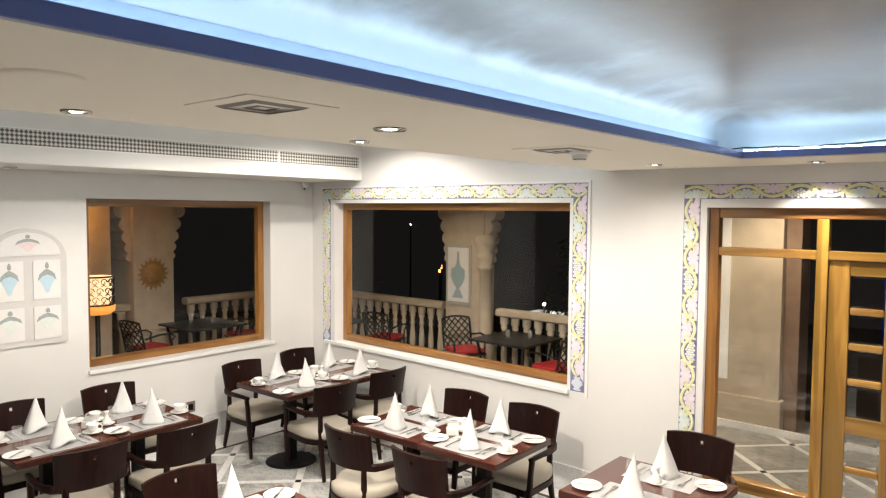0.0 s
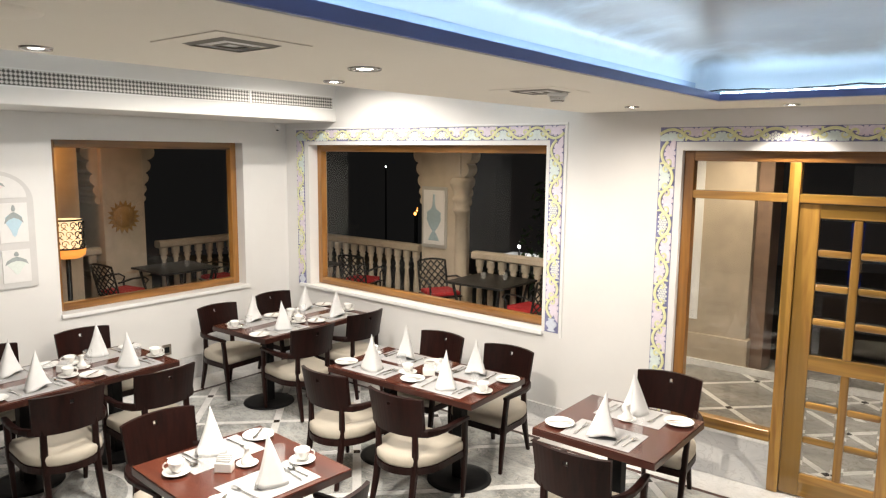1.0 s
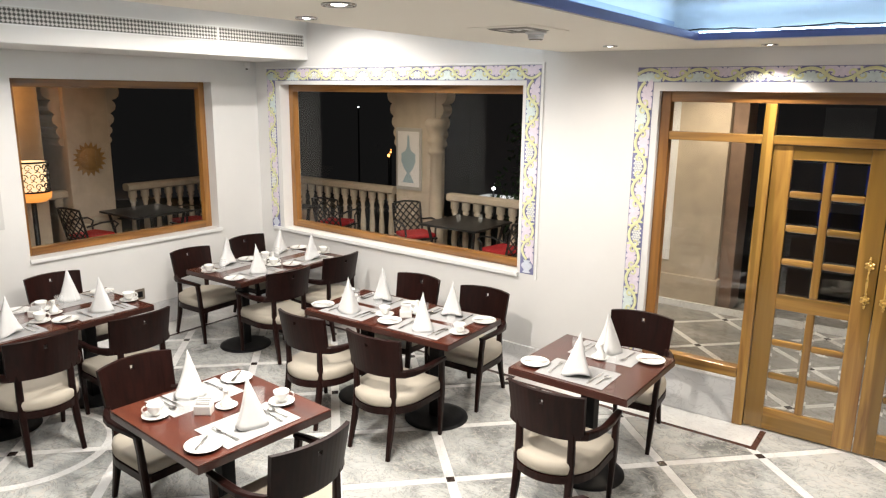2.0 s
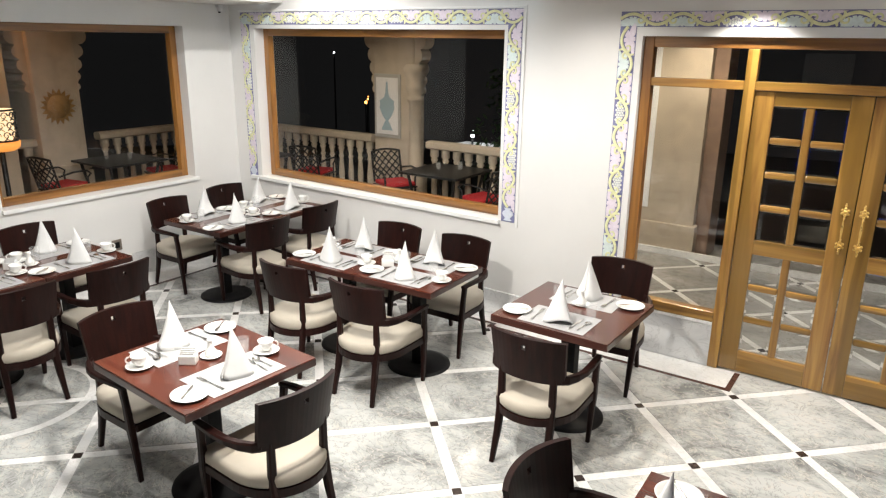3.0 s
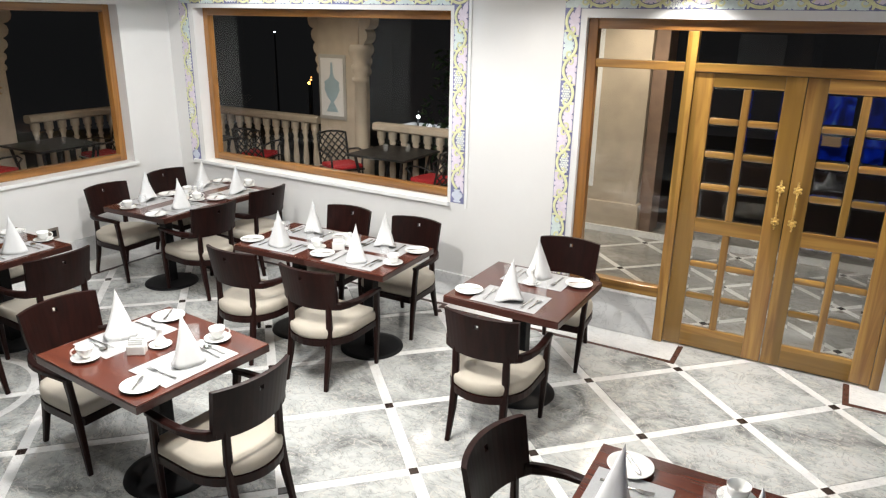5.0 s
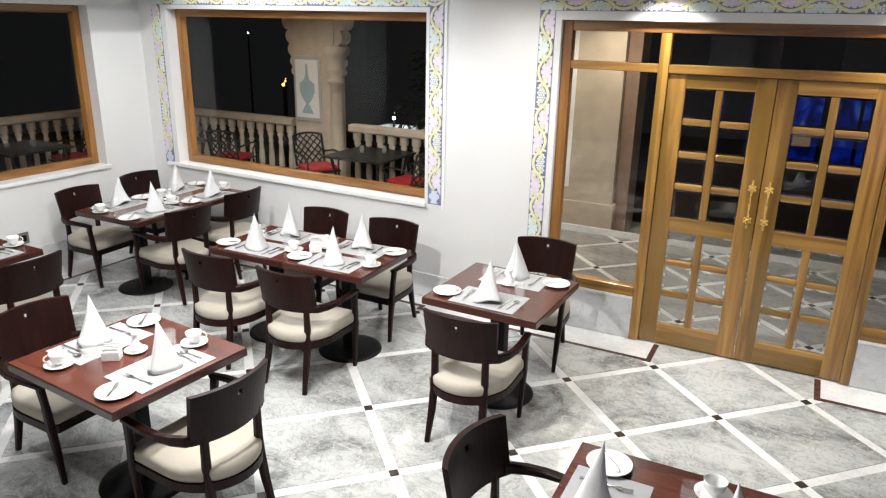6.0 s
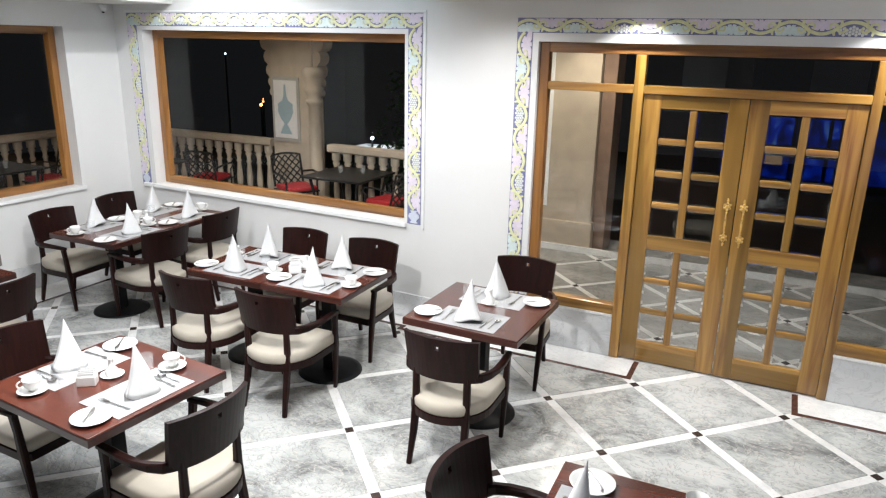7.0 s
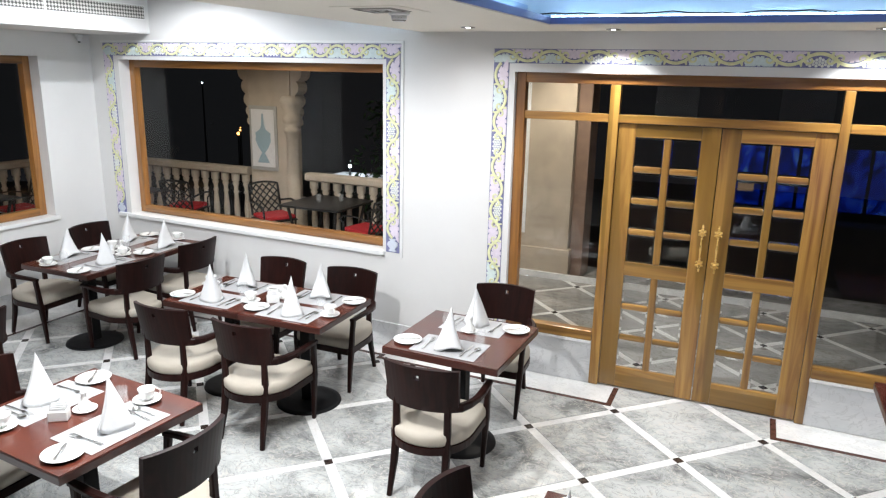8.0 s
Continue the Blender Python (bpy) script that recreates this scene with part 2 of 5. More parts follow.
def sweep(points, widths, heights, bm=None, up=(0, 0, 1), rounded=True, closed=False):
    """A bar along points; each section has its width (sideways) and height (along up)."""
    bm = bm or bmesh.new()
    pts = [Vector(p) for p in points]
    n = len(pts)
    widths = widths if hasattr(widths, "__len__") else [widths] * n
    heights = heights if hasattr(heights, "__len__") else [heights] * n
    shape = [(0.5, 0.3), (0.3, 0.5), (-0.3, 0.5), (-0.5, 0.3), (-0.5, -0.3), (-0.3, -0.5), (0.3, -0.5), (0.5, -0.3)] if rounded else [(0.5, 0.5), (-0.5, 0.5), (-0.5, -0.5), (0.5, -0.5)]
    rings = []
    for i, p in enumerate(pts):
        t = (pts[(i + 1) % n] - pts[i - 1]) if closed else (pts[min(i + 1, n - 1)] - pts[max(i - 1, 0)])
        t.normalize()
        side = t.cross(Vector(up))
        if side.length < 1e-4:
            side = t.cross(Vector((0, 1, 0)))
        side.normalize()
        top = side.cross(t).normalized()
        rings.append([bm.verts.new(p + side * (a * widths[i]) + top * (b * heights[i])) for a, b in shape])
    k = len(shape)
    for a, b in (zip(rings, rings[1:] + rings[:1]) if closed else zip(rings, rings[1:])):
        for i in range(k):
            j = (i + 1) % k
            bm.faces.new((a[i], a[j], b[j], b[i]))
    if not closed:
        bm.faces.new(rings[0][::-1])
        bm.faces.new(rings[-1])
    return bm


def mesh_of(name, bm, material):
    bmesh.ops.recalc_face_normals(bm, faces=bm.faces)
    data = bpy.data.meshes.new(name)
    bm.to_mesh(data)
    bm.free()
    data.materials.append(material)
    return data


def part(name, bm, material, parent=None, label="", m=None):
    ob = new(name, mesh_of(name, bm, material))
    if parent:
        ob.parent = parent
    if m is not None:
        ob.matrix_basis = m
    if label:
        ob["label"] = label
    return ob


def structure(name, bm, material, label, category):
    return tagged(part(name, bm, material), label, category, kind="structure")


def thing(name, label, category, group="", m=None):
    ob = new(name)
    if m is not None:
        ob.matrix_basis = m
    return tagged(ob, label, category, group)


def clip_polygon(poly, x0, x1, y0, y1):
    for axis, limit, sign in ((0, x0, 1), (0, x1, -1), (1, y0, 1), (1, y1, -1)):
        out = []
        for a, b in zip(poly, poly[1:] + poly[:1]):
            da, db = sign * (a[axis] - limit), sign * (b[axis] - limit)
            if da >= 0:
                out.append(a)
            if (da < 0) != (db < 0):
                k = da / (da - db)
                out.append((a[0] + k * (b[0] - a[0]), a[1] + k * (b[1] - a[1])))
        poly = out
        if len(poly) < 3:
            return []
    return poly


def slab(poly, z0, z1, chamfer=0.0, bm=None):
    bm = bm or bmesh.new()
    cx, cy = sum(p[0] for p in poly) / len(poly), sum(p[1] for p in poly) / len(poly)
    low = [bm.verts.new((x, y, z0)) for x, y in poly]
    top = [bm.verts.new((x, y, z1 - chamfer)) for x, y in poly]
    loops = [low, top]
    if chamfer:
        loops.append([bm.verts.new((x + (cx - x) * 0.006, y + (cy - y) * 0.006, z1)) for x, y in poly])
    for a, b in zip(loops, loops[1:]):
        for i in range(len(a)):
            j = (i + 1) % len(a)
            bm.faces.new((a[i], a[j], b[j], b[i]))
    bm.faces.new(loops[-1])
    return bm


# ---------------- room shell ----------------
structure("floor", boxed(X_A - 0.2, X_E, Y_S, Y_B + 0.2, -0.12, -0.004), M_WHITE_MARBLE, "white marble floor bands between polished grey tiles", "floor")
FLOOR = bpy.data.objects["floor"]

# window openings: span and height
WA = (2.73, 4.70, 0.90, 2.46)
WB = (-6.0, -2.895, 0.866, 2.448)
# the north wall runs slightly askew, from the west corner to the edge of the door wall
ASKEW = pose(X_A, Y_B, 0, 0, 0, -math.degrees(math.atan2(Y_B - Y_D, X_STEP - X_A))) @ pose(-X_A, -Y_B, 0)


def askew(ob):
    ob.matrix_basis = ASKEW @ ob.matrix_basis
    return ob



def wall_with_hole(axis, face, back, lo, hi, z1, hole):
    """A wall with one rectangular opening, from its front face to its back."""
    a0, a1, h0, h1 = hole
    bm = bmesh.new()
    f0, f1 = min(face, back), max(face, back)
    pieces = [(lo, a0, 0, z1), (a1, hi, 0, z1), (a0, a1, 0, h0), (a0, a1, h1, z1)]
    for p0, p1, z_0, z_1 in pieces:
        if p1 - p0 < 1e-4 or z_1 - z_0 < 1e-4:
            continue
        if axis == "y":
            box(bm, p0, p1, f0, f1, z_0, z_1)
        else:
            box(bm, f0, f1, p0, p1, z_0, z_1)
    return bm


WALL_T = 0.26
structure("wall_west", wall_with_hole("x", X_A, X_A - WALL_T, 1.3, Y_B + WALL_T, 3.3, WA), M_WALL, "smooth white painted wall with a picture window", "wall")
askew(structure("wall_north", wall_with_hole("y", Y_B, Y_B + WALL_T, X_A - 0.1, X_STEP + 0.003, 3.3, WB), M_WALL, "smooth white painted wall with a wide picture window", "wall"))
# door wall: opening x -1.75..1.25, z 0..2.41
DX0, DX1, DZ = -1.75, 1.25, 2.41
structure("wall_entrance", wall_with_hole("y", Y_D, Y_D + WALL_T, X_STEP, X_E, 3.3, (DX0, DX1, 0, DZ)), M_WALL, "white painted wall around the glazed entrance", "wall")
M_PANEL = wood("dark_wall_panelling", (0.085, 0.050, 0.034), (0.045, 0.025, 0.017), 0.5, 0.0, "z", 0.6)
structure("wall_west_panelled", boxed(X_A - WALL_T, X_A, Y_S, 1.3, 0, 3.3), M_PANEL, "plain dark wood panelled wall", "wall")
structure("wall_east", boxed(X_E, X_E + 0.2, Y_S, Y_D + WALL_T, 0, 3.9), M_PANEL, "plain dark wood panelled wall", "wall")
structure("wall_south", boxed(X_A - WALL_T, X_E + 0.2, Y_S - 0.2, Y_S, 0, 3.9), M_PANEL, "plain dark wood panelled wall", "wall")

# unseen, added to hide the bright floor from the upper door panes' reflection
structure("half_wall", boxed(-1.4, 2.2, 1.22, 1.34, 0, 0.74, bevel=0.006), M_PANEL, "unseen low dark wood wall, added to darken the door panes' reflection", "wall")

# ceilings
bm = bmesh.new()
box(bm, SOFFIT_X, COVE_X, Y_S, Y_B + 0.1, Z_SOFFIT, Z_SOFFIT + 0.040)
box(bm, COVE_X, COVE_X2, COVE_Y, Y_D + 0.1, Z_SOFFIT, Z_SOFFIT + 0.040)
box(bm, COVE_X2, X_E, Y_S, Y_D + 0.1, Z_SOFFIT, Z_SOFFIT + 0.040)
box(bm, COVE_X, COVE_X2, Y_S, COVE_Y2, Z_SOFFIT, Z_SOFFIT + 0.040)
box(bm, SOFFIT_X + 0.12, SOFFIT_X + 0.15, Y_S, Y_B + 0.1, Z_SOFFIT + 0.040, Z_HIGH + 0.05)
structure("ceiling_soffit", bm, M_CEIL, "cream plaster dropped ceiling around the lit cove", "ceiling")
structure("ceiling_high", boxed(X_A - 0.1, SOFFIT_X + 0.15, Y_S, Y_B + 0.1, Z_HIGH, Z_HIGH + 0.1), M_WALL, "white plaster raised ceiling over the window tables", "ceiling")

# cove lip and the painted vault above it
bm = bmesh.new()
for x0, x1, y0, y1 in ((COVE_X, COVE_X + 0.012, COVE_Y2, COVE_Y), (COVE_X + 0.012, COVE_X2 - 0.012, COVE_Y - 0.012, COVE_Y), (COVE_X2 - 0.012, COVE_X2, COVE_Y2, COVE_Y), (COVE_X + 0.012, COVE_X2 - 0.012, COVE_Y2, COVE_Y2 + 0.012)):
    box(bm, x0, x1, y0, y1, Z_SOFFIT + 0.005, Z_SOFFIT + 0.046)
structure("cove_trim", bm, M_BLUE, "blue painted lip of the ceiling cove", "trim")


def vault():
    bm = bmesh.new()
    steps = [(-0.21, 2.741), (-0.21, 2.85), (-0.206, 2.89), (-0.195, 2.92), (-0.17, 2.947), (-0.12, 2.968), (-0.02, 2.985), (0.12, 3.0), (0.4, 3.02), (1.0, 3.05), (1.6, 3.06)]
    rings = []
    for inset, z in steps:
        ring = []
        for (ax, ay), (bx, by) in (((-1, -1), (1, -1)), ((1, -1), (1, 1)), ((1, 1), (-1, 1)), ((-1, 1), (-1, -1))):
            for i in range(60):
                cx, cy = (COVE_X + COVE_X2) / 2, (COVE_Y + COVE_Y2) / 2
                px, py = ax + (bx - ax) * i / 60, ay + (by - ay) * i / 60
                hx, hy = (COVE_X2 - COVE_X) / 2 - inset, (COVE_Y - COVE_Y2) / 2 - inset
                ring.append(bm.verts.new((cx + px * hx, cy + py * hy, z)))
        rings.append(ring)
    for a, b in zip(rings, rings[1:]):
        for i in range(len(a)):
            j = (i + 1) % len(a)
            bm.faces.new((a[i], a[j], b[j], b[i]))
    bm.faces.new(rings[-1])
    for f in bm.faces:
        f.smooth = True
    return bm


M_VAULT = mat("vault_with_cove_glow", (0.29, 0.25, 0.218), 0.36, noise_scale=1.6, second=(0.19, 0.163, 0.142), bump=0.5, bump_scale=3)
# cove glow put into the colour: pale streaked foot, fading into grey-brown cloud
nt = M_VAULT.node_tree
shade = nt.nodes["Principled BSDF"].inputs["Base Color"]
cloud_socket = shade.links[0].from_socket
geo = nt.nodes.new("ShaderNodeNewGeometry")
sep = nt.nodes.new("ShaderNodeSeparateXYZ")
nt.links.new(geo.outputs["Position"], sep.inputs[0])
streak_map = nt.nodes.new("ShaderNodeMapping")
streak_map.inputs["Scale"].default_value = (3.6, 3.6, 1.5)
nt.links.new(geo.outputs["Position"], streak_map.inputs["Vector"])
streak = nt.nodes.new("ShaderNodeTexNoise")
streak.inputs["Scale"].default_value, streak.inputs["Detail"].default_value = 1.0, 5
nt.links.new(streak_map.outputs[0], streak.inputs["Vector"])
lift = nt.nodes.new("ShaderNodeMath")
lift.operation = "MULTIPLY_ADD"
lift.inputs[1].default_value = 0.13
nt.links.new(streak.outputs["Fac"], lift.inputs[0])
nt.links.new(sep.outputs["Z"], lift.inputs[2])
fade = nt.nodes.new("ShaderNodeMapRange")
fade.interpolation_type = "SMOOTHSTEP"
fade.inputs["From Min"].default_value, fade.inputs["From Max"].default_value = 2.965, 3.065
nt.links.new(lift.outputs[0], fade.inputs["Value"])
glow_mix = nt.nodes.new("ShaderNodeMix")
glow_mix.data_type = "RGBA"
glow_mix.inputs[6].default_value = (0.50, 0.58, 0.66, 1)
nt.links.new(fade.outputs[0], glow_mix.inputs[0])
nt.links.new(cloud_socket, glow_mix.inputs[7])
nt.links.new(glow_mix.outputs[2], shade)
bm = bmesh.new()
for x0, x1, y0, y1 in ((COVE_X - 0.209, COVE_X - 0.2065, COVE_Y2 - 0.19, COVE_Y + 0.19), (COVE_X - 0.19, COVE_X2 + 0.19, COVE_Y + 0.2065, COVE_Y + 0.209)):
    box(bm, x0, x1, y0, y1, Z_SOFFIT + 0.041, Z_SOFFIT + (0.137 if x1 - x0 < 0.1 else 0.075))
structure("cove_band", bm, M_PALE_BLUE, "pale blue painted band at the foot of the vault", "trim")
structure("ceiling_vault", vault(), M_VAULT, "vault painted with grey clouds, the cove's pale glow coloured into its foot", "ceiling")

# ---------------- bulkhead with the linear grille ----------------
BULK_X = -5.53
structure("bulkhead", boxed(X_A, BULK_X, Y_S, Y_B, 2.69, Z_HIGH, bevel=0.012), M_WALL, "white plaster air duct bulkhead along the wall", "bulkhead")
M_PERF = mat("perforated_metal", (0.55, 0.53, 0.50), 0.5, 0.3)
nt = M_PERF.node_tree
geo = nt.nodes.new("ShaderNodeNewGeometry")
sep = nt.nodes.new("ShaderNodeMapping")
sep.inputs["Rotation"].default_value = (radians(45), 0, 0)
sep.inputs["Scale"].default_value = (0.001, 46, 46)
nt.links.new(geo.outputs["Position"], sep.inputs["Vector"])
chk = nt.nodes.new("ShaderNodeTexChecker")
chk.inputs["Scale"].default_value = 1.0
chk.inputs["Color1"].default_value, chk.inputs["Color2"].default_value = (0.10, 0.097, 0.09, 1), (0.62, 0.60, 0.57, 1)
nt.links.new(sep.outputs[0], chk.inputs["Vector"])
nt.links.new(chk.outputs["Color"], nt.nodes["Principled BSDF"].inputs["Base Color"])
for y0, y1 in ((1.1, 4.16), (4.18, 5.21)):
    g = thing("air_grille", "long grey perforated air grille set in the bulkhead", "air grille", "bulkhead grilles")
    part("mesh_panel", boxed(BULK_X, BULK_X + 0.006, y0, y1, 2.825, 2.94), M_PERF, g)
    rim = bmesh.new()
    box(rim, BULK_X, BULK_X + 0.010, y0 - 0.012, y1 + 0.008, 2.94, 2.95)
    box(rim, BULK_X, BULK_X + 0.010, y0 - 0.012, y1 + 0.008, 2.815, 2.825)
    box(rim, BULK_X, BULK_X + 0.010, y0 - 0.012, y0, 2.815, 2.95)
    box(rim, BULK_X, BULK_X + 0.010, y1, y1 + 0.008, 2.815, 2.95)
    part("frame", rim, M_TRIM, g)

# ---------------- skirtings, plinths, sills ----------------
structure("baseboard_west", boxed(X_A, X_A + 0.018, 1.3, Y_B, 0, 0.24, bevel=0.004), M_PLINTH, "pale grey marble skirting", "skirting")
askew(structure("baseboard_north", boxed(X_A + 0.018, X_STEP, Y_B - 0.018, Y_B, 0, 0.22, bevel=0.004), M_PLINTH, "pale grey marble skirting", "skirting"))
structure("baseboard_entrance", boxed(X_STEP - 0.004, DX0, Y_D - 0.018, Y_D, 0, 0.22, bevel=0.004), M_PLINTH, "pale grey marble skirting", "skirting")
for k, (x0, x1) in enumerate(((DX0, -1.035), (0.51, DX1))):
    structure("plinth_%d" % (k + 1), boxed(x0, x1, Y_D + 0.05, Y_D + 0.22, 0, 0.335), M_PLINTH, "grey marble plinth under the side glazing", "plinth")
    structure("plinth_cap_%d" % (k + 1), boxed(x0, x1, Y_D + 0.035, Y_D + 0.22, 0.3355, 0.36, bevel=0.005), M_WHITE_MARBLE, "white marble cap of the plinth", "plinth")

structure("window_sill_west", boxed(X_A - 0.124, X_A + 0.03, WA[0] - 0.01, WA[1] + 0.03, WA[2] - 0.03, WA[2] + 0.006, bevel=0.004), M_TRIM, "white painted window sill", "sill")
askew(structure("window_sill_north", boxed(WB[0] - 0.16, WB[1] + 0.02, Y_B - 0.035, Y_B + 0.124, WB[2] - 0.03, WB[2] + 0.006, bevel=0.004), M_TRIM, "white painted window sill", "sill"))


def frame_bars(axis, a0, a1, z0, z1, f0, f1, w):
    """Four bars of a frame, as (mesh, upright) pairs."""
    out = []
    for lo, hi, zl, zh, upright in ((a0, a0 + w, z0, z1, True), (a1 - w, a1, z0, z1, True), (a0 + w, a1 - w, z0, z0 + w, False), (a0 + w, a1 - w, z1 - w, z1, False)):
        args = (lo, hi, f0, f1, zl, zh) if axis == "x" else (f0, f1, lo, hi, zl, zh)
        out.append((boxed(*args, bevel=0.006), upright))
    return out


def window(name, axis, a0, a1, z0, z1, face, sign, label):
    w = thing(name, label, "window")
    w["kind"] = "structure"
    f0, f1 = sorted((face + sign * 0.125, face + sign * 0.200))
    for bm, up in frame_bars(axis, a0, a1, z0, z1, f0, f1, 0.072):
        part("window_frame", bm, M_FRAME[2] if up else M_FRAME[0 if axis == "x" else 1], w)
    g = (a0 + 0.068, a1 - 0.068, z0 + 0.068, z1 - 0.068)
    f0, f1 = sorted((face + sign * 0.160, face + sign * 0.166))
    args = (g[0], g[1], f0, f1, g[2], g[3]) if axis == "x" else (f0, f1, g[0], g[1], g[2], g[3])
    pane = part("pane", boxed(*args), M_PICTURE_GLASS, w)
    pane.visible_shadow = False
    return w


window("window_1", "y", WA[0], WA[1], WA[2] + 0.006, WA[3], X_A, -1, "wide picture window in a teak frame, dark outside")
askew(window("window_2", "x", WB[0], WB[1], WB[2] + 0.006, WB[3], Y_B, 1, "wide picture window in a teak frame, overlooking the terrace"))

# ---------------- glazed entrance ----------------
YF0, YF1 = Y_D + 0.045, Y_D + 0.125
ent = thing("entrance_frame", "golden teak frame with side lights and a transom", "door frame")
ent["kind"] = "structure"
# outer posts and head use the darker M_FRAME to imitate the recess's shade
for x0, x1, z0, z1, m in ((DX0, DX0 + 0.075, 0.36, DZ, M_FRAME[2]), (DX1 - 0.075, DX1, 0.36, DZ, M_FRAME[2]), (DX0 + 0.075, DX1 - 0.075, DZ - 0.075, DZ, M_FRAME[0]),
                          (-1.035, -0.962, 0, DZ - 0.075, M_TEAK_V), (0.455, 0.515, 0, DZ - 0.075, M_TEAK_V)):
    part("rail" if m is M_FRAME[0] else "post", boxed(x0, x1, YF0, YF1, z0, z1, bevel=0.007), m, ent)
for x0, x1 in ((DX0 + 0.075, -1.035), (-0.962, 0.455), (0.515, DX1 - 0.075)):
    part("transom", boxed(x0, x1, YF0, YF1, 2.065, 2.125, bevel=0.007), M_TEAK_H, ent)
for x0, x1 in ((DX0 + 0.075, -1.035), (0.515, DX1 - 0.075)):
    part("bottom_rail", boxed(x0, x1, YF0 - 0.01, YF1, 0.361, 0.44, bevel=0.008), M_TEAK_H, ent)
for x0, x1, z0, z1 in ((DX0 + 0.07, -1.03, 0.435, 2.07), (DX0 + 0.07, -1.03, 2.12, DZ - 0.07), (-0.966, 0.459, 2.12, DZ - 0.07), (0.51, DX1 - 0.07, 2.12, DZ - 0.07), (0.51, DX1 - 0.07, 0.435, 2.07)):
    p = part("pane", boxed(x0, x1, YF0 + 0.04, YF0 + 0.046, z0, z1), M_GLASS, ent)
    p.visible_shadow = False


def rosette(s):
    """Cast rosette of petals with leaf tips above and below."""
    bm = bmesh.new()

    def boss(cx, cz, r, depth):
        rings = [[bm.verts.new((cx + q * r * math.cos(math.pi * i / 5), -depth * h, cz + q * r * math.sin(math.pi * i / 5))) for i in range(10)] for q, h in ((1.0, 0.0), (0.85, 0.6), (0.45, 1.0))]
        for a, b in zip(rings, rings[1:]):
            for i in range(10):
                bm.faces.new((a[i], a[(i + 1) % 10], b[(i + 1) % 10], b[i]))
        bm.faces.new(rings[-1])

    zc = s * 0.115
    boss(0, zc, 0.015, 0.016)
    for k in range(6):
        a = math.pi / 6 + k * math.pi / 3
        boss(0.020 * math.cos(a), zc + 0.023 * math.sin(a), 0.0105, 0.010)
    boss(0, zc + s * 0.042, 0.009, 0.009)
    boss(0, zc + s * 0.055, 0.006, 0.007)
    boss(0, zc - s * 0.042, 0.008, 0.009)
    return bm


def pull():
    return sweep([(0, -0.008, -0.085), (0, -0.030, -0.065), (0, -0.036, 0), (0, -0.030, 0.065), (0, -0.008, 0.085)], [0.008, 0.008, 0.015, 0.008, 0.008], [0.008, 0.008, 0.015, 0.008, 0.008], up=(1, 0, 0))


def door_leaf(name, x0, x1, handle_x):
    """Leaf with two columns of panes: four rows above a lock rail, three below."""
    d = thing(name, "closed teak door leaf with fourteen small panes and brass handle", "door", "double entrance doors")
    y0, y1 = YF0 + 0.02, YF0 + 0.062
    z1 = 2.06
    st = 0.125
    part("stile", boxed(x0, x0 + st, y0, y1, 0.012, z1, bevel=0.004), M_TEAK_V, d)
    part("stile", boxed(x1 - st, x1, y0, y1, 0.012, z1, bevel=0.004), M_TEAK_V, d)
    xa, xb = x0 + st, x1 - st
    for za, zb in ((0.012, 0.175), (0.925, 1.03), (1.968, z1)):
        part("rail", boxed(xa, xb, y0, y1, za, zb, bevel=0.004), M_TEAK_H, d)
    xm = (xa + xb) / 2
    mw = 0.026
    for lo, hi, n in ((0.175, 0.925, 3), (1.03, 1.968, 4)):
        part("mullion", boxed(xm - mw, xm + mw, y0 + 0.003, y1 - 0.003, lo, hi, bevel=0.013), M_TEAK_V, d)
        step = (hi - lo) / n
        for i in range(n):
            if i:
                for a, b in ((xa, xm - mw), (xm + mw, xb)):
                    part("glazing_bar", boxed(a, b, y0 + 0.004, y1 - 0.004, lo + i * step - 0.024, lo + i * step + 0.024, bevel=0.016), M_TEAK_H, d)
            for a, b in ((xa, xm - mw), (xm + mw, xb)):
                zl, zh = lo + i * step + (0.024 if i else 0), lo + (i + 1) * step - (0.024 if i < n - 1 else 0)
                bm = bmesh.new()
                e = 0.014
                outer = [(a - 0.004, zl - 0.004), (b + 0.004, zl - 0.004), (b + 0.004, zh + 0.004), (a - 0.004, zh + 0.004)]
                inner = [(a + e, zl + e), (b - e, zl + e), (b - e, zh - e), (a + e, zh - e)]
                yc = (y0 + y1) / 2
                o1 = [bm.verts.new((x, yc - 0.002, z)) for x, z in outer]
                i1 = [bm.verts.new((x, yc - 0.0045, z)) for x, z in inner]
                o2 = [bm.verts.new((x, yc + 0.002, z)) for x, z in outer]
                for k in range(4):
                    j = (k + 1) % 4
                    bm.faces.new((o1[k], o1[j], i1[j], i1[k]))
                    bm.faces.new((o1[k], o2[k], o2[j], o1[j]))
                bm.faces.new(i1)
                bm.faces.new(o2[::-1])
                p = part("pane", bm, M_DOOR_GLASS, d, "bevelled clear glass pane")
                p.visible_shadow = False
    h = part("handle", pull(), M_BRASS, d, "slim cast brass pull handle", Matrix.Translation((handle_x, y0 - 0.006, 1.20)))
    for s in (-1, 1):
        part("rosette", rosette(s), M_BRASS, h, "ornate cast brass rosette")
    return d


door_leaf("door_left", -0.958, -0.256, -0.305)
door_leaf("door_right", -0.250, 0.452, -0.197)

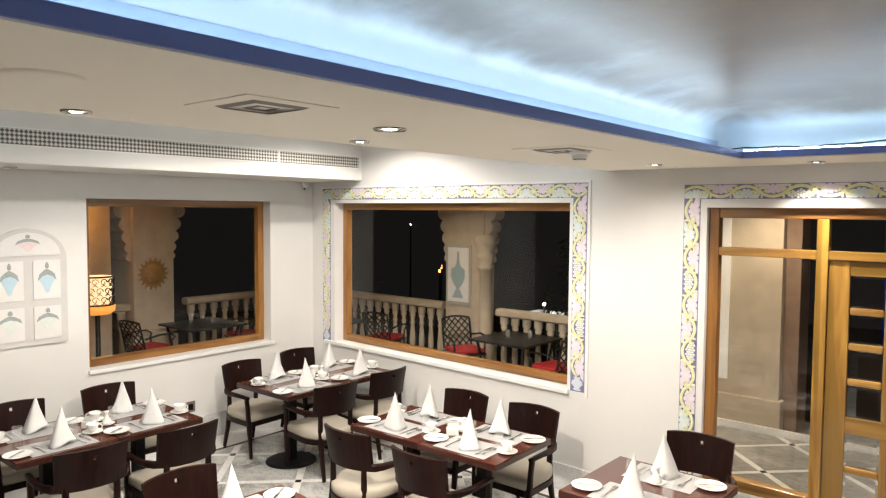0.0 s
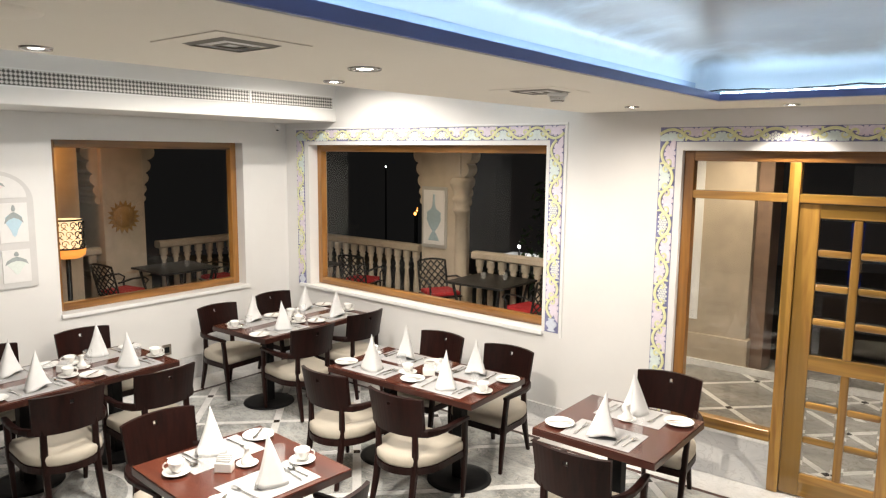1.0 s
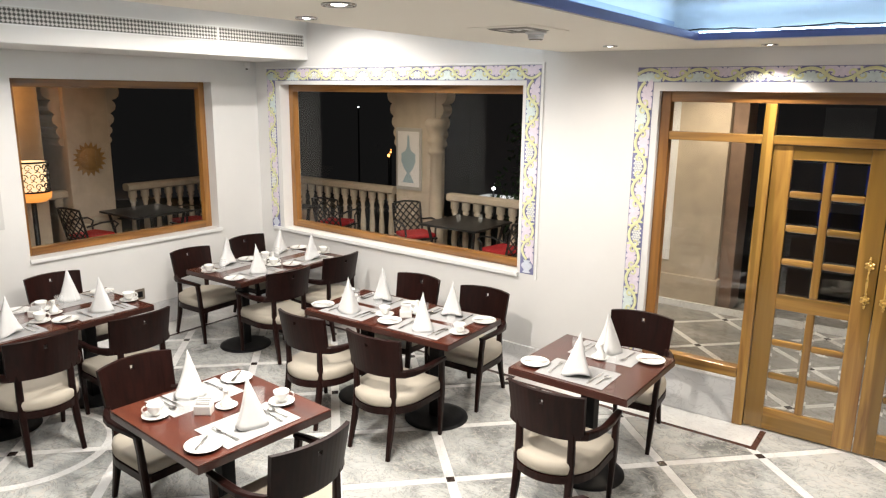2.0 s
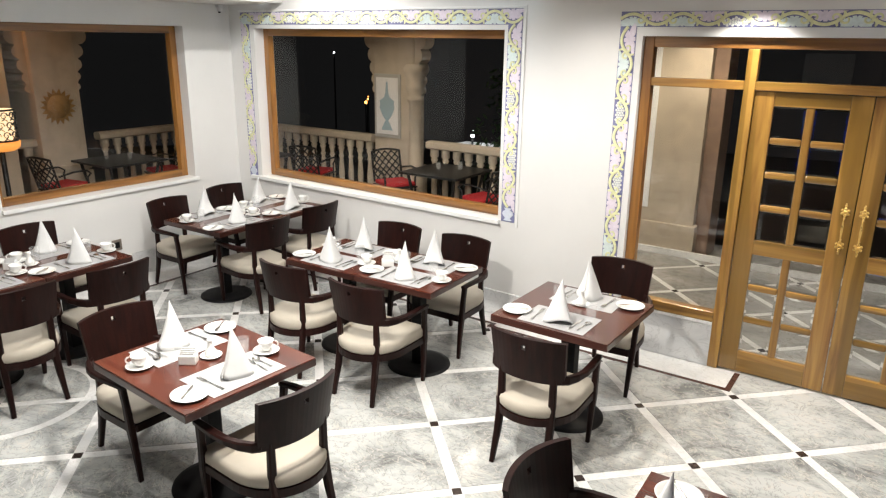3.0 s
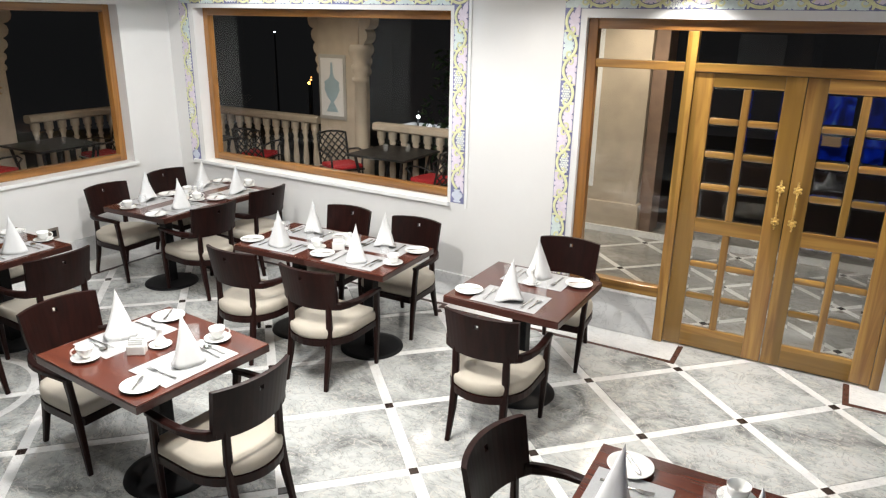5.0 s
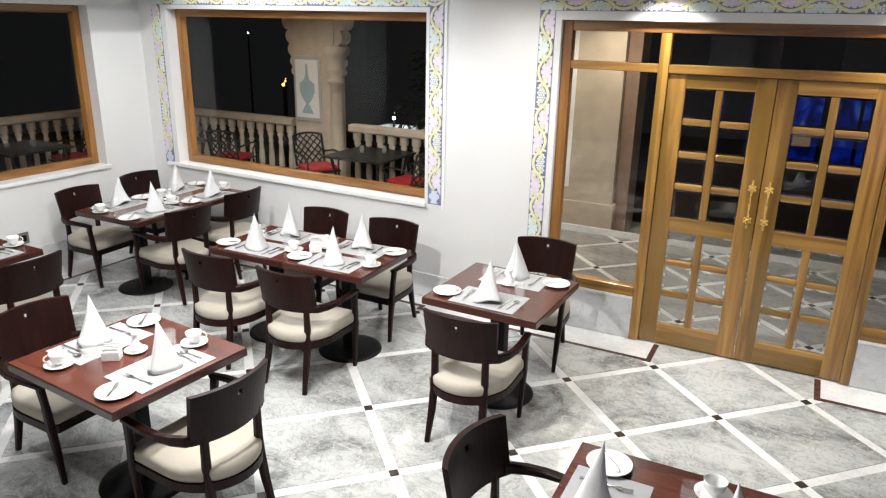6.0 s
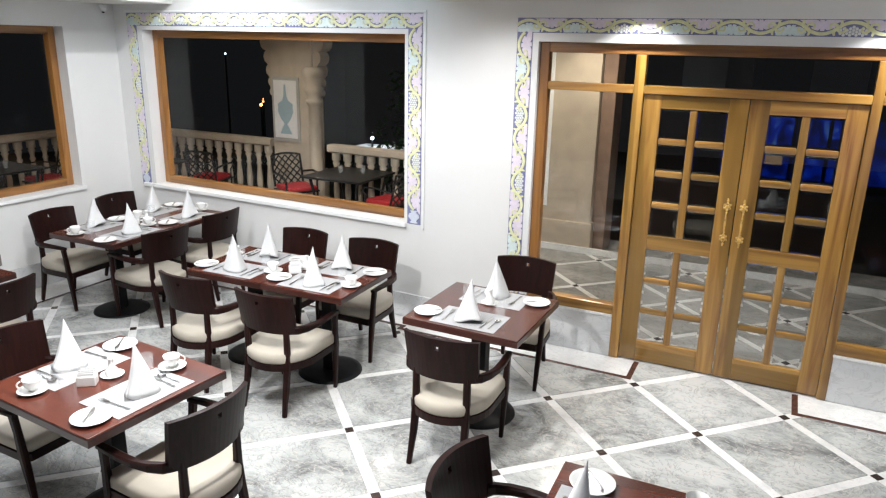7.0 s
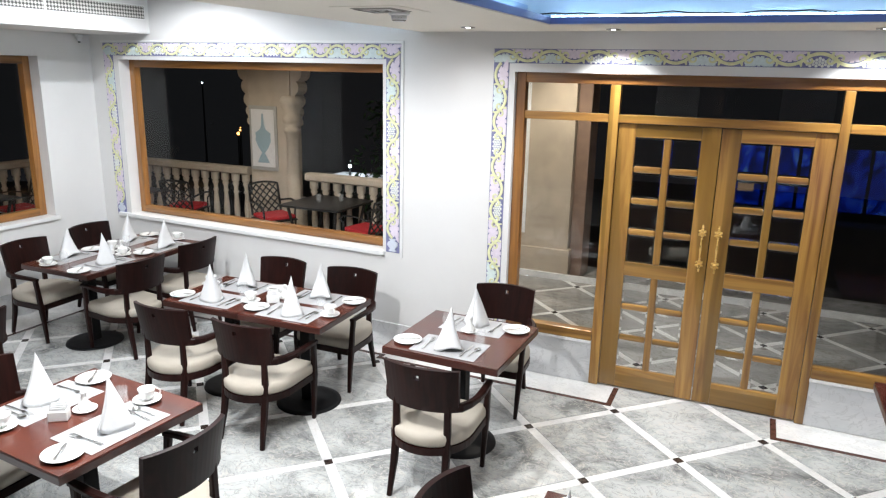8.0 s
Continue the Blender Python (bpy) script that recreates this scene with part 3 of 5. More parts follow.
# ---------------- painted vine borders ----------------
M_BORDER = mat("border_blue", (0.23, 0.24, 0.43), 0.6, noise_scale=25, noise_amount=0.35)
M_VINE = mat("vine_yellow", (0.80, 0.80, 0.48), 0.55, noise_scale=30, noise_amount=0.2)
M_LEAVES = [mat("leaf_pink", (0.78, 0.70, 0.80), 0.6, noise_scale=35, noise_amount=0.15), mat("leaf_green", (0.71, 0.80, 0.79), 0.6, noise_scale=35, noise_amount=0.15),
            mat("leaf_white", (0.82, 0.83, 0.80), 0.6, noise_scale=35, noise_amount=0.12)]
M_VASE = mat("vase_blue", (0.66, 0.70, 0.80), 0.6, noise_scale=30, noise_amount=0.15)


def outline_slab(points, depth):
    """A flat plaque in the x-z plane, standing proud towards -y."""
    bm = bmesh.new()
    front = [bm.verts.new((x, -depth, z)) for x, z in points]
    back = [bm.verts.new((x * 1.04, 0, z * 1.04)) for x, z in points]
    for i in range(len(points)):
        j = (i + 1) % len(points)
        bm.faces.new((front[i], front[j], back[j], back[i]))
    bm.faces.new(front)
    return bm


LEAVES = {}


def vine_height(q):
    """Round-shouldered wave, q in half waves."""
    v = math.sin(math.pi * q)
    return math.copysign(abs(v) ** 0.78, v)


def leaf_mesh(kind, wave, width):
    """A lobed leaf that fills the bend under the vine, or a bunch of grapes; the bend opens downwards."""
    key = (kind, round(wave, 4), width)
    if key in LEAVES:
        return LEAVES[key]
    amp, edge_gap, vine_gap = width * 0.5 - 0.017, 0.005, 0.018

    def room(x, z):
        q = x / wave + 0.5
        return abs(z) < width / 2 - edge_gap and z < amp * vine_height(q) - vine_gap and -0.25 < q < 1.25

    def reach(a):
        r = 0.0
        while room(r * math.cos(a), -0.016 + r * math.sin(a)) and r < 0.16:
            r += 0.002
        return r

    if kind < 2:
        pts = []
        lobes = 7 if kind else 6
        for i in range(54):
            a = 2 * math.pi * i / 54
            notch = max(0.0, math.cos(lobes * a / 1.0 + 0.6 + kind)) ** 5
            r = max(0.012, reach(a) * (0.97 - 0.36 * notch))
            pts.append((r * math.cos(a), -0.016 + r * math.sin(a)))
        bm = outline_slab(pts, 0.004)
    else:
        bm = bmesh.new()
        step = 0.0175
        for row in range(-5, 6):
            for col in range(-3, 4):
                cx, cz, r = row * step, (col + 0.5 * (row % 2)) * step * 1.08 - 0.012, 0.0098
                if not room(cx, cz + r * 0.7) or not room(cx, cz - r * 0.7) or abs(cx) > 0.078:
                    continue
                turn = [math.pi * i / 4 for i in range(8)]
                base = [bm.verts.new((cx + r * math.cos(a), 0, cz + r * math.sin(a))) for a in turn]
                mid = [bm.verts.new((cx + 0.7 * r * math.cos(a), -0.006, cz + 0.7 * r * math.sin(a))) for a in turn]
                for i in range(8):
                    bm.faces.new((base[i], base[(i + 1) % 8], mid[(i + 1) % 8], mid[i]))
                bm.faces.new(mid)
    LEAVES[key] = mesh_of("leaf", bm, M_LEAVES[kind])
    return LEAVES[key]


def vine_border(owner, start, along, across, length, width, wave=0.175, flip=1, vase=False):
    """Relief border: blue ground, a waving vine with curled shoots and a leaf in every bend. along and across are unit x-z directions."""
    y = start[1]
    ax, az = along
    bx, bz = across

    def at(u, v, d):
        return Vector((start[0] + ax * u + bx * v, y - d, start[2] + az * u + bz * v))

    bm = bmesh.new()
    c = [at(0, 0, 0), at(length, 0, 0), at(length, width, 0), at(0, width, 0)]
    back = [bm.verts.new(p) for p in c]
    front = [bm.verts.new(p + Vector((0, -0.003, 0))) for p in c]
    bm.faces.new(front)
    for i in range(4):
        bm.faces.new((front[i], front[(i + 1) % 4], back[(i + 1) % 4], back[i]))
    part("ground", bm, M_BORDER, owner)
    u_end = length - (0.13 if vase else 0.0)
    bends = max(1, round(u_end / wave))
    wave = u_end / bends
    amp, mid = width * 0.5 - 0.017, width / 2
    n = bends * 16
    pts = [at(u_end * i / n, mid + flip * amp * vine_height(bends * i / n), 0.0075) for i in range(n + 1)]
    bm = sweep(pts, 0.021, 0.010, up=(0, 1, 0))
    low, high = 0.006, width - 0.006
    for k in range(1, bends):
        sgn = flip * (1 if k % 2 == 0 else -1)
        # two curled shoots and a bud where the vine crosses the middle
        for side in (-1, 1):
            arc = []
            for i in range(9):
                a = i / 8 * 4.2
                rr = 0.030 * (1 - 0.085 * i)
                uu = k * wave + side * (0.030 - rr * math.cos(a))
                vv = mid + side * sgn * (0.004 + rr * math.sin(a)) * -1
                arc.append(at(min(max(uu, 0.004), u_end - 0.004), min(max(vv, low), high), 0.0082))
            sweep(arc, [0.017, 0.016, 0.014, 0.013, 0.012, 0.011, 0.010, 0.010, 0.009], 0.008, bm, up=(0, 1, 0))
            sweep([at(k * wave + side * 0.010, mid, 0.008), at(k * wave + side * 0.022, mid + side * sgn * width * 0.24, 0.008), at(k * wave + side * 0.014, min(max(mid + side * sgn * width * 0.46, low), high), 0.008)], [0.020, 0.022, 0.010], 0.007, bm, up=(0, 1, 0))
    part("vine", bm, M_VINE, owner, "yellow painted vine in relief")
    level = abs(az) < 0.5
    kinds = (1, 0, 1, 0, 2, 0, 1, 0) if level else (0, 1, 0, 2, 0, 0, 2, 0)
    for k in range(bends):
        sgn = flip * (1 if k % 2 == 0 else -1)
        kind = kinds[k % 8]
        ob = new("leaf", leaf_mesh(kind, wave, width))
        ob.parent = owner
        # local x runs along the border and local z towards the crest of the bend
        x_dir = Vector((ax, 0, az))
        z_dir = Vector((bx, 0, bz)) * sgn
        y_dir = Vector((0, 1, 0))
        turn = Matrix((x_dir, y_dir, z_dir)).transposed().to_4x4()
        ob.matrix_basis = Matrix.Translation(at((k + 0.5) * wave, mid, 0.003)) @ turn
    if vase:
        prof = [(0.012, -0.05), (0.026, -0.045), (0.014, -0.03), (0.034, 0.0), (0.030, 0.022), (0.014, 0.034), (0.022, 0.05)]
        part("vase", outline_slab([(1.55 * x, 1.1 * z) for x, z in prof] + [(-1.55 * x, 1.1 * z) for x, z in prof[::-1]], 0.006), M_VASE, owner, "pale blue painted vase", Matrix.Translation(at(length - 0.065, mid, 0.003)))


# border of the picture window
nb = thing("window_border", "painted relief border of yellow vines and pastel leaves around the window", "wall border")
nb["kind"] = "structure"
vine_border(nb, (-6.205, Y_B, 2.487), (1, 0), (0, 1), 3.475, 0.122)
vine_border(nb, (-6.205, Y_B, 2.487), (0, -1), (1, 0), 1.64, 0.135, vase=True)
vine_border(nb, (-2.862, Y_B, 2.487), (0, -1), (1, 0), 1.62, 0.132, vase=True, flip=-1)
askew(nb)
# border of the entrance
eb = thing("entrance_border", "painted relief border of yellow vines and pastel leaves around the entrance", "wall border")
eb["kind"] = "structure"
vine_border(eb, (-1.92, Y_D, 2.472), (1, 0), (0, 1), 3.34, 0.105)
vine_border(eb, (-1.92, Y_D, 2.472), (0, -1), (1, 0), 2.1, 0.122, flip=-1)
vine_border(eb, (1.298, Y_D, 2.472), (0, -1), (1, 0), 2.1, 0.122)
bm = bmesh.new()
box(bm, -6.23, -2.695, Y_B - 0.010, Y_B, 2.613, 2.631, bevel=0.003)
box(bm, -2.716, -2.695, Y_B - 0.010, Y_B, 0.83, 2.613, bevel=0.003)
askew(structure("trim_window_border", bm, M_TRIM, "thin white moulding outside the painted border", "trim"))

# arched niche panel with painted vases, on the west wall
niche = thing("painted_niche", "white arched plaster panel with five painted vase tiles", "wall panel")
M_NICHE = mat("niche_plaster", (0.62, 0.61, 0.60), 0.6, noise_scale=6, noise_amount=0.06)
M_TILE = mat("niche_white_tile", (0.76, 0.75, 0.74), 0.4, noise_scale=12, noise_amount=0.05)
NY, NX = 2.235, X_A


def yz_slab(points, x0, x1):
    bm = bmesh.new()
    a = [bm.verts.new((x0, y, z)) for y, z in points]
    b = [bm.verts.new((x1, y, z)) for y, z in points]
    for i in range(len(points)):
        j = (i + 1) % len(points)
        bm.faces.new((a[i], a[j], b[j], b[i]))
    bm.faces.new(b)
    return bm


def arch(w, z0, zs, zt, n=10):
    pts = [(NY - w, z0), (NY + w, z0)]
    for i in range(n + 1):
        a = i / n
        pts.append((NY + w * math.cos(a * math.pi / 2) ** 0.9, zs + (zt - zs) * (math.sin(a * math.pi / 2) * 0.86 + 0.14 * a)))
    for i in range(n - 1, -1, -1):
        a = i / n
        pts.append((NY - w * math.cos(a * math.pi / 2) ** 0.9, zs + (zt - zs) * (math.sin(a * math.pi / 2) * 0.86 + 0.14 * a)))
    return pts


part("backing", yz_slab(arch(0.31, 1.205, 1.93, 2.20), NX, NX + 0.025), M_NICHE, niche)
part("tile", yz_slab(arch(0.255, 1.97, 1.972, 2.165), NX + 0.024, NX + 0.034), M_TILE, niche)
M_MOTIF = [mat("motif_pink", (0.80, 0.66, 0.68), 0.6, noise_scale=40, noise_amount=0.1), mat("motif_blue", (0.48, 0.66, 0.76), 0.6, noise_scale=40, noise_amount=0.1),
           mat("motif_green", (0.73, 0.79, 0.75), 0.6, noise_scale=40, noise_amount=0.1), mat("motif_grey", (0.36, 0.40, 0.40), 0.6, noise_scale=40, noise_amount=0.2)]


def motif(y, z, w, h, material):
    bell = [(0.0, -0.5), (0.12, -0.42), (0.2, -0.25), (0.48, 0.05), (0.5, 0.25), (0.3, 0.36), (0.0, 0.42)]
    pts = [(y + w * a, z + h * b) for a, b in bell] + [(y - w * a, z + h * b) for a, b in bell[-2:0:-1]]
    part("motif", yz_slab(pts, NX + 0.033, NX + 0.0365), material, niche)
    cap = [(-0.56, 0.02), (-0.46, 0.26), (-0.2, 0.40), (0, 0.46), (0.2, 0.40), (0.46, 0.26), (0.56, 0.02), (0.3, 0.17), (0, 0.24), (-0.3, 0.17)]
    bud = [(-0.12, 0.52), (-0.2, 0.62), (-0.12, 0.74), (0, 0.80), (0.12, 0.74), (0.2, 0.62), (0.12, 0.52)]
    part("bud", yz_slab([(y + 0.6 * w * a, z + h * b * 0.92) for a, b in bud], NX + 0.033, NX + 0.038), M_MOTIF[3], niche)
    part("leaf_spray", yz_slab([(y + w * a, z + h * b) for a, b in cap], NX + 0.033, NX + 0.038), M_MOTIF[3], niche)


motif(NY, 2.06, 0.17, 0.12, M_MOTIF[0])
for s in (-1, 1):
    yc = NY + s * 0.145
    part("tile", yz_slab([(yc - 0.108, 1.595), (yc + 0.108, 1.595), (yc + 0.108, 1.925), (yc - 0.108, 1.925)], NX + 0.024, NX + 0.034), M_TILE, niche)
    part("tile", yz_slab([(yc - 0.108, 1.255), (yc + 0.108, 1.255), (yc + 0.108, 1.53), (yc - 0.108, 1.53)], NX + 0.024, NX + 0.034), M_TILE, niche)
    motif(yc, 1.75, 0.13, 0.22, M_MOTIF[1])
    motif(yc, 1.40, 0.16, 0.16, M_MOTIF[2])

# ---------------- ceiling fixtures ----------------
M_PERF_DARK = mat("diffuser_shadow_grey", (0.22, 0.21, 0.19), 0.6, noise_scale=20, noise_amount=0.1)


def downlight(x, y, z, r):
    d = thing("downlight", "round recessed ceiling downlight with a chrome rim, lit", "downlight", "ceiling downlights")
    part("rim", lathe([(r * 0.72, z + 0.004), (r * 0.72, z - 0.006), (r, z - 0.008), (r * 1.04, z - 0.002), (r * 1.04, z)], 24, None, x, y), M_STEEL, d)
    part("reflector", lathe([(r * 0.5, z - 0.002), (r * 0.71, z - 0.005)], 20, None, x, y), M_STEEL, d)
    part("lens", lathe([(0, z - 0.006), (r * 0.3, z - 0.006), (r * 0.5, z - 0.002)], 20, None, x, y), M_LAMP, d)


for i, (x, y) in enumerate(SPOTS):
    downlight(x, y, Z_SOFFIT, 0.065 if i == 1 else 0.048)
for x, y in HIGH_SPOTS:
    downlight(x, y, Z_HIGH, 0.05)
off = thing("downlight", "round recessed ceiling downlight with a chrome rim, unlit", "downlight", "ceiling downlights")
part("rim", lathe([(0.034, 2.694), (0.034, 2.684), (0.047, 2.682), (0.049, 2.69)], 24, None, -6.05, 2.02), M_STEEL, off)
part("lens", lathe([(0, 2.686), (0.033, 2.686), (0.033, 2.69)], 20, None, -6.05, 2.02), M_PERF_DARK, off)



def diffuser(x, y, r):
    d = thing("ceiling_diffuser", "square four-way air diffuser in the cream ceiling", "air diffuser", "ceiling diffusers")
    z = Z_SOFFIT
    part("plate", boxed(x - r, x + r, y - r, y + r, z - 0.003, z - 0.0005), M_CEIL, d)
    for k, q in enumerate((0.62, 0.46, 0.30, 0.14)):
        bm = bmesh.new()
        a, b = r * q, r * (q - 0.10)
        za, zb = z - 0.003, z - 0.010
        lo = [bm.verts.new((x + sx * a, y + sy * a, za)) for sx, sy in ((-1, -1), (1, -1), (1, 1), (-1, 1))]
        hi = [bm.verts.new((x + sx * b, y + sy * b, zb)) for sx, sy in ((-1, -1), (1, -1), (1, 1), (-1, 1))]
        th = [bm.verts.new((x + sx * b, y + sy * b, zb + 0.004)) for sx, sy in ((-1, -1), (1, -1), (1, 1), (-1, 1))]
        for i in range(4):
            j = (i + 1) % 4
            bm.faces.new((lo[i], lo[j], hi[j], hi[i]))
            bm.faces.new((hi[i], hi[j], th[j], th[i]))
        # every other louvre is dark grey, the gaps' shade given as colour
        part("louvre", bm, M_TRIM if k % 2 else M_PERF_DARK, d)


diffuser(-1.806, 1.339, 0.17)
diffuser(-1.846, 3.243, 0.19)
sd = thing("smoke_detector", "white round smoke detector under the ceiling", "smoke detector")
part("base", lathe([(0, 2.70), (0.055, 2.70), (0.055, 2.682), (0.05, 2.676), (0, 2.676)], 20, None, -1.788, 3.326), M_TRIM, sd)
part("head", lathe([(0, 2.677), (0.042, 2.677), (0.04, 2.655), (0.03, 2.648), (0, 2.648)], 20, None, -1.788, 3.326), M_TRIM, sd)
part("vent_ring", lathe([(0.031, 2.6475), (0.037, 2.652), (0.041, 2.664)], 16, None, -1.788, 3.326), M_PERF_DARK, sd)
sp = thing("ceiling_speaker", "flat round cream ceiling speaker", "ceiling speaker")
part("grille", lathe([(0, 2.692), (0.085, 2.692), (0.095, 2.695), (0.10, 2.70)], 28, None, -1.82, 0.70), M_CEIL, sp)
cc = thing("security_camera", "small white dome camera on the wall", "security camera")
part("bracket", boxed(X_A, X_A + 0.05, 5.13, 5.19, 2.655, 2.685, bevel=0.008), M_TRIM, cc)
part("dome", lathe([(0, 2.61), (0.018, 2.615), (0.028, 2.632), (0.03, 2.655), (0, 2.655)], 16, None, X_A + 0.032, 5.16), M_TRIM, cc)
part("lens", lathe([(0, 2.600), (0.012, 2.604), (0.016, 2.612), (0, 2.618)], 12, None, X_A + 0.036, 5.15), M_BLACK, cc)
so = thing("wall_socket", "square grey socket plate low on the wall", "socket")
part("plate", boxed(X_A, X_A + 0.012, 3.66, 3.76, 0.31, 0.42, bevel=0.004), mat("socket_grey", (0.20, 0.17, 0.14), 0.4, noise_scale=30, noise_amount=0.1), so)
part("insert", boxed(X_A + 0.012, X_A + 0.015, 3.685, 3.735, 0.335, 0.395, bevel=0.001), M_BLACK, so)

# LED strips on the cove's ledge
for x0, x1, y0, y1 in ((COVE_X - 0.10, COVE_X - 0.08, COVE_Y2, COVE_Y), (COVE_X, COVE_X2, COVE_Y + 0.035, COVE_Y + 0.055), (COVE_X2 + 0.05, COVE_X2 + 0.07, COVE_Y2, COVE_Y), (COVE_X, COVE_X2, COVE_Y2 - 0.07, COVE_Y2 - 0.05)):
    led = thing("led_strip", "cool white LED strip lying in the ceiling cove", "LED strip", "cove lighting")
    part("diffuser", boxed(x0, x1, y0, y1, Z_SOFFIT + 0.0405, Z_SOFFIT + 0.058, bevel=0.003), M_LED, led)

# unseen uplight, added to brighten the top of the north wall
led = thing("led_strip", "unseen cool white strip added on the dropped ceiling to brighten the wall top", "LED strip", "cove lighting")
part("diffuser", boxed(SOFFIT_X + 0.05, SOFFIT_X + 0.07, Y_S + 0.1, Y_B - 0.1, Z_SOFFIT + 0.0405, Z_SOFFIT + 0.058, bevel=0.003), M_LED, led)

wire = thing("led_cable", "loose dark cable sagging behind the LED strip", "cable")
bm = bmesh.new()
sweep([(COVE_X + 3.7 * i / 40 - 0.1, COVE_Y + 0.085 + 0.006 * math.sin(i * 1.7), Z_SOFFIT + 0.070 + 0.006 * math.sin(i * 0.9) + 0.004 * math.sin(i * 2.3)) for i in range(40)], 0.008, 0.008, bm)
part("cable", bm, M_BLACK, wire)

# ---------------- tables and chairs ----------------
TOP_Z = 0.745
M_TOP_EDGE = wood("dark_table_edge", (0.050, 0.015, 0.010), (0.025, 0.008, 0.006), 0.3, 0.4, "x", 1.0)


def table(x, y, sx, sy, turn=0.0):
    t = thing("dining_table", "square red mahogany dining table on a black pedestal, laid for breakfast", "table", "dining tables", pose(x, y, 0, 0, 0, turn))
    part("tabletop", boxed(-sx / 2 + 0.002, sx / 2 - 0.002, -sy / 2 + 0.002, sy / 2 - 0.002, TOP_Z - 0.006, TOP_Z, bevel=0.002), M_TOP, t)
    part("edge_band", boxed(-sx / 2, sx / 2, -sy / 2, sy / 2, TOP_Z - 0.046, TOP_Z - 0.0065, bevel=0.003), M_TOP_EDGE, t, "dark stained table edge")
    part("column", boxed(-0.04, 0.04, -0.04, 0.04, 0.02, TOP_Z - 0.05, bevel=0.006), M_BLACK, t, "square black steel column")
    part("top_plate", boxed(-0.17, 0.17, -0.17, 0.17, TOP_Z - 0.052, TOP_Z - 0.0465), M_BLACK, t)
    part("base_plate", lathe([(0, 0.022), (0.05, 0.022), (0.20, 0.014), (0.235, 0.009), (0.238, 0.0)], 40), M_BLACK, t, "round black steel base plate")
    return t


TABLES = {"A": (-2.885, 2.085, 0.845, 0.775, -4.3), "B": (-1.605, 3.895, 0.765, 0.775, -1.0),
          "C1": (-2.845, 3.935, 0.665, 0.70, 1.5), "C2": (-3.515, 3.918, 0.665, 0.70, 1.5),
          "D1": (-5.215, 4.06, 0.77, 0.66, 1.0), "D2": (-5.225, 4.725, 0.77, 0.66, 1.0),
          "E1": (-5.215, 2.585, 0.77, 0.66, 1.0), "E2": (-5.205, 1.92, 0.77, 0.66, 1.0),
          "F": (-0.25, 2.09, 0.77, 0.77, 1.0), "G": (1.13, 3.94, 0.77, 0.77, 0.0)}
for key, spec in TABLES.items():
    table(*spec)


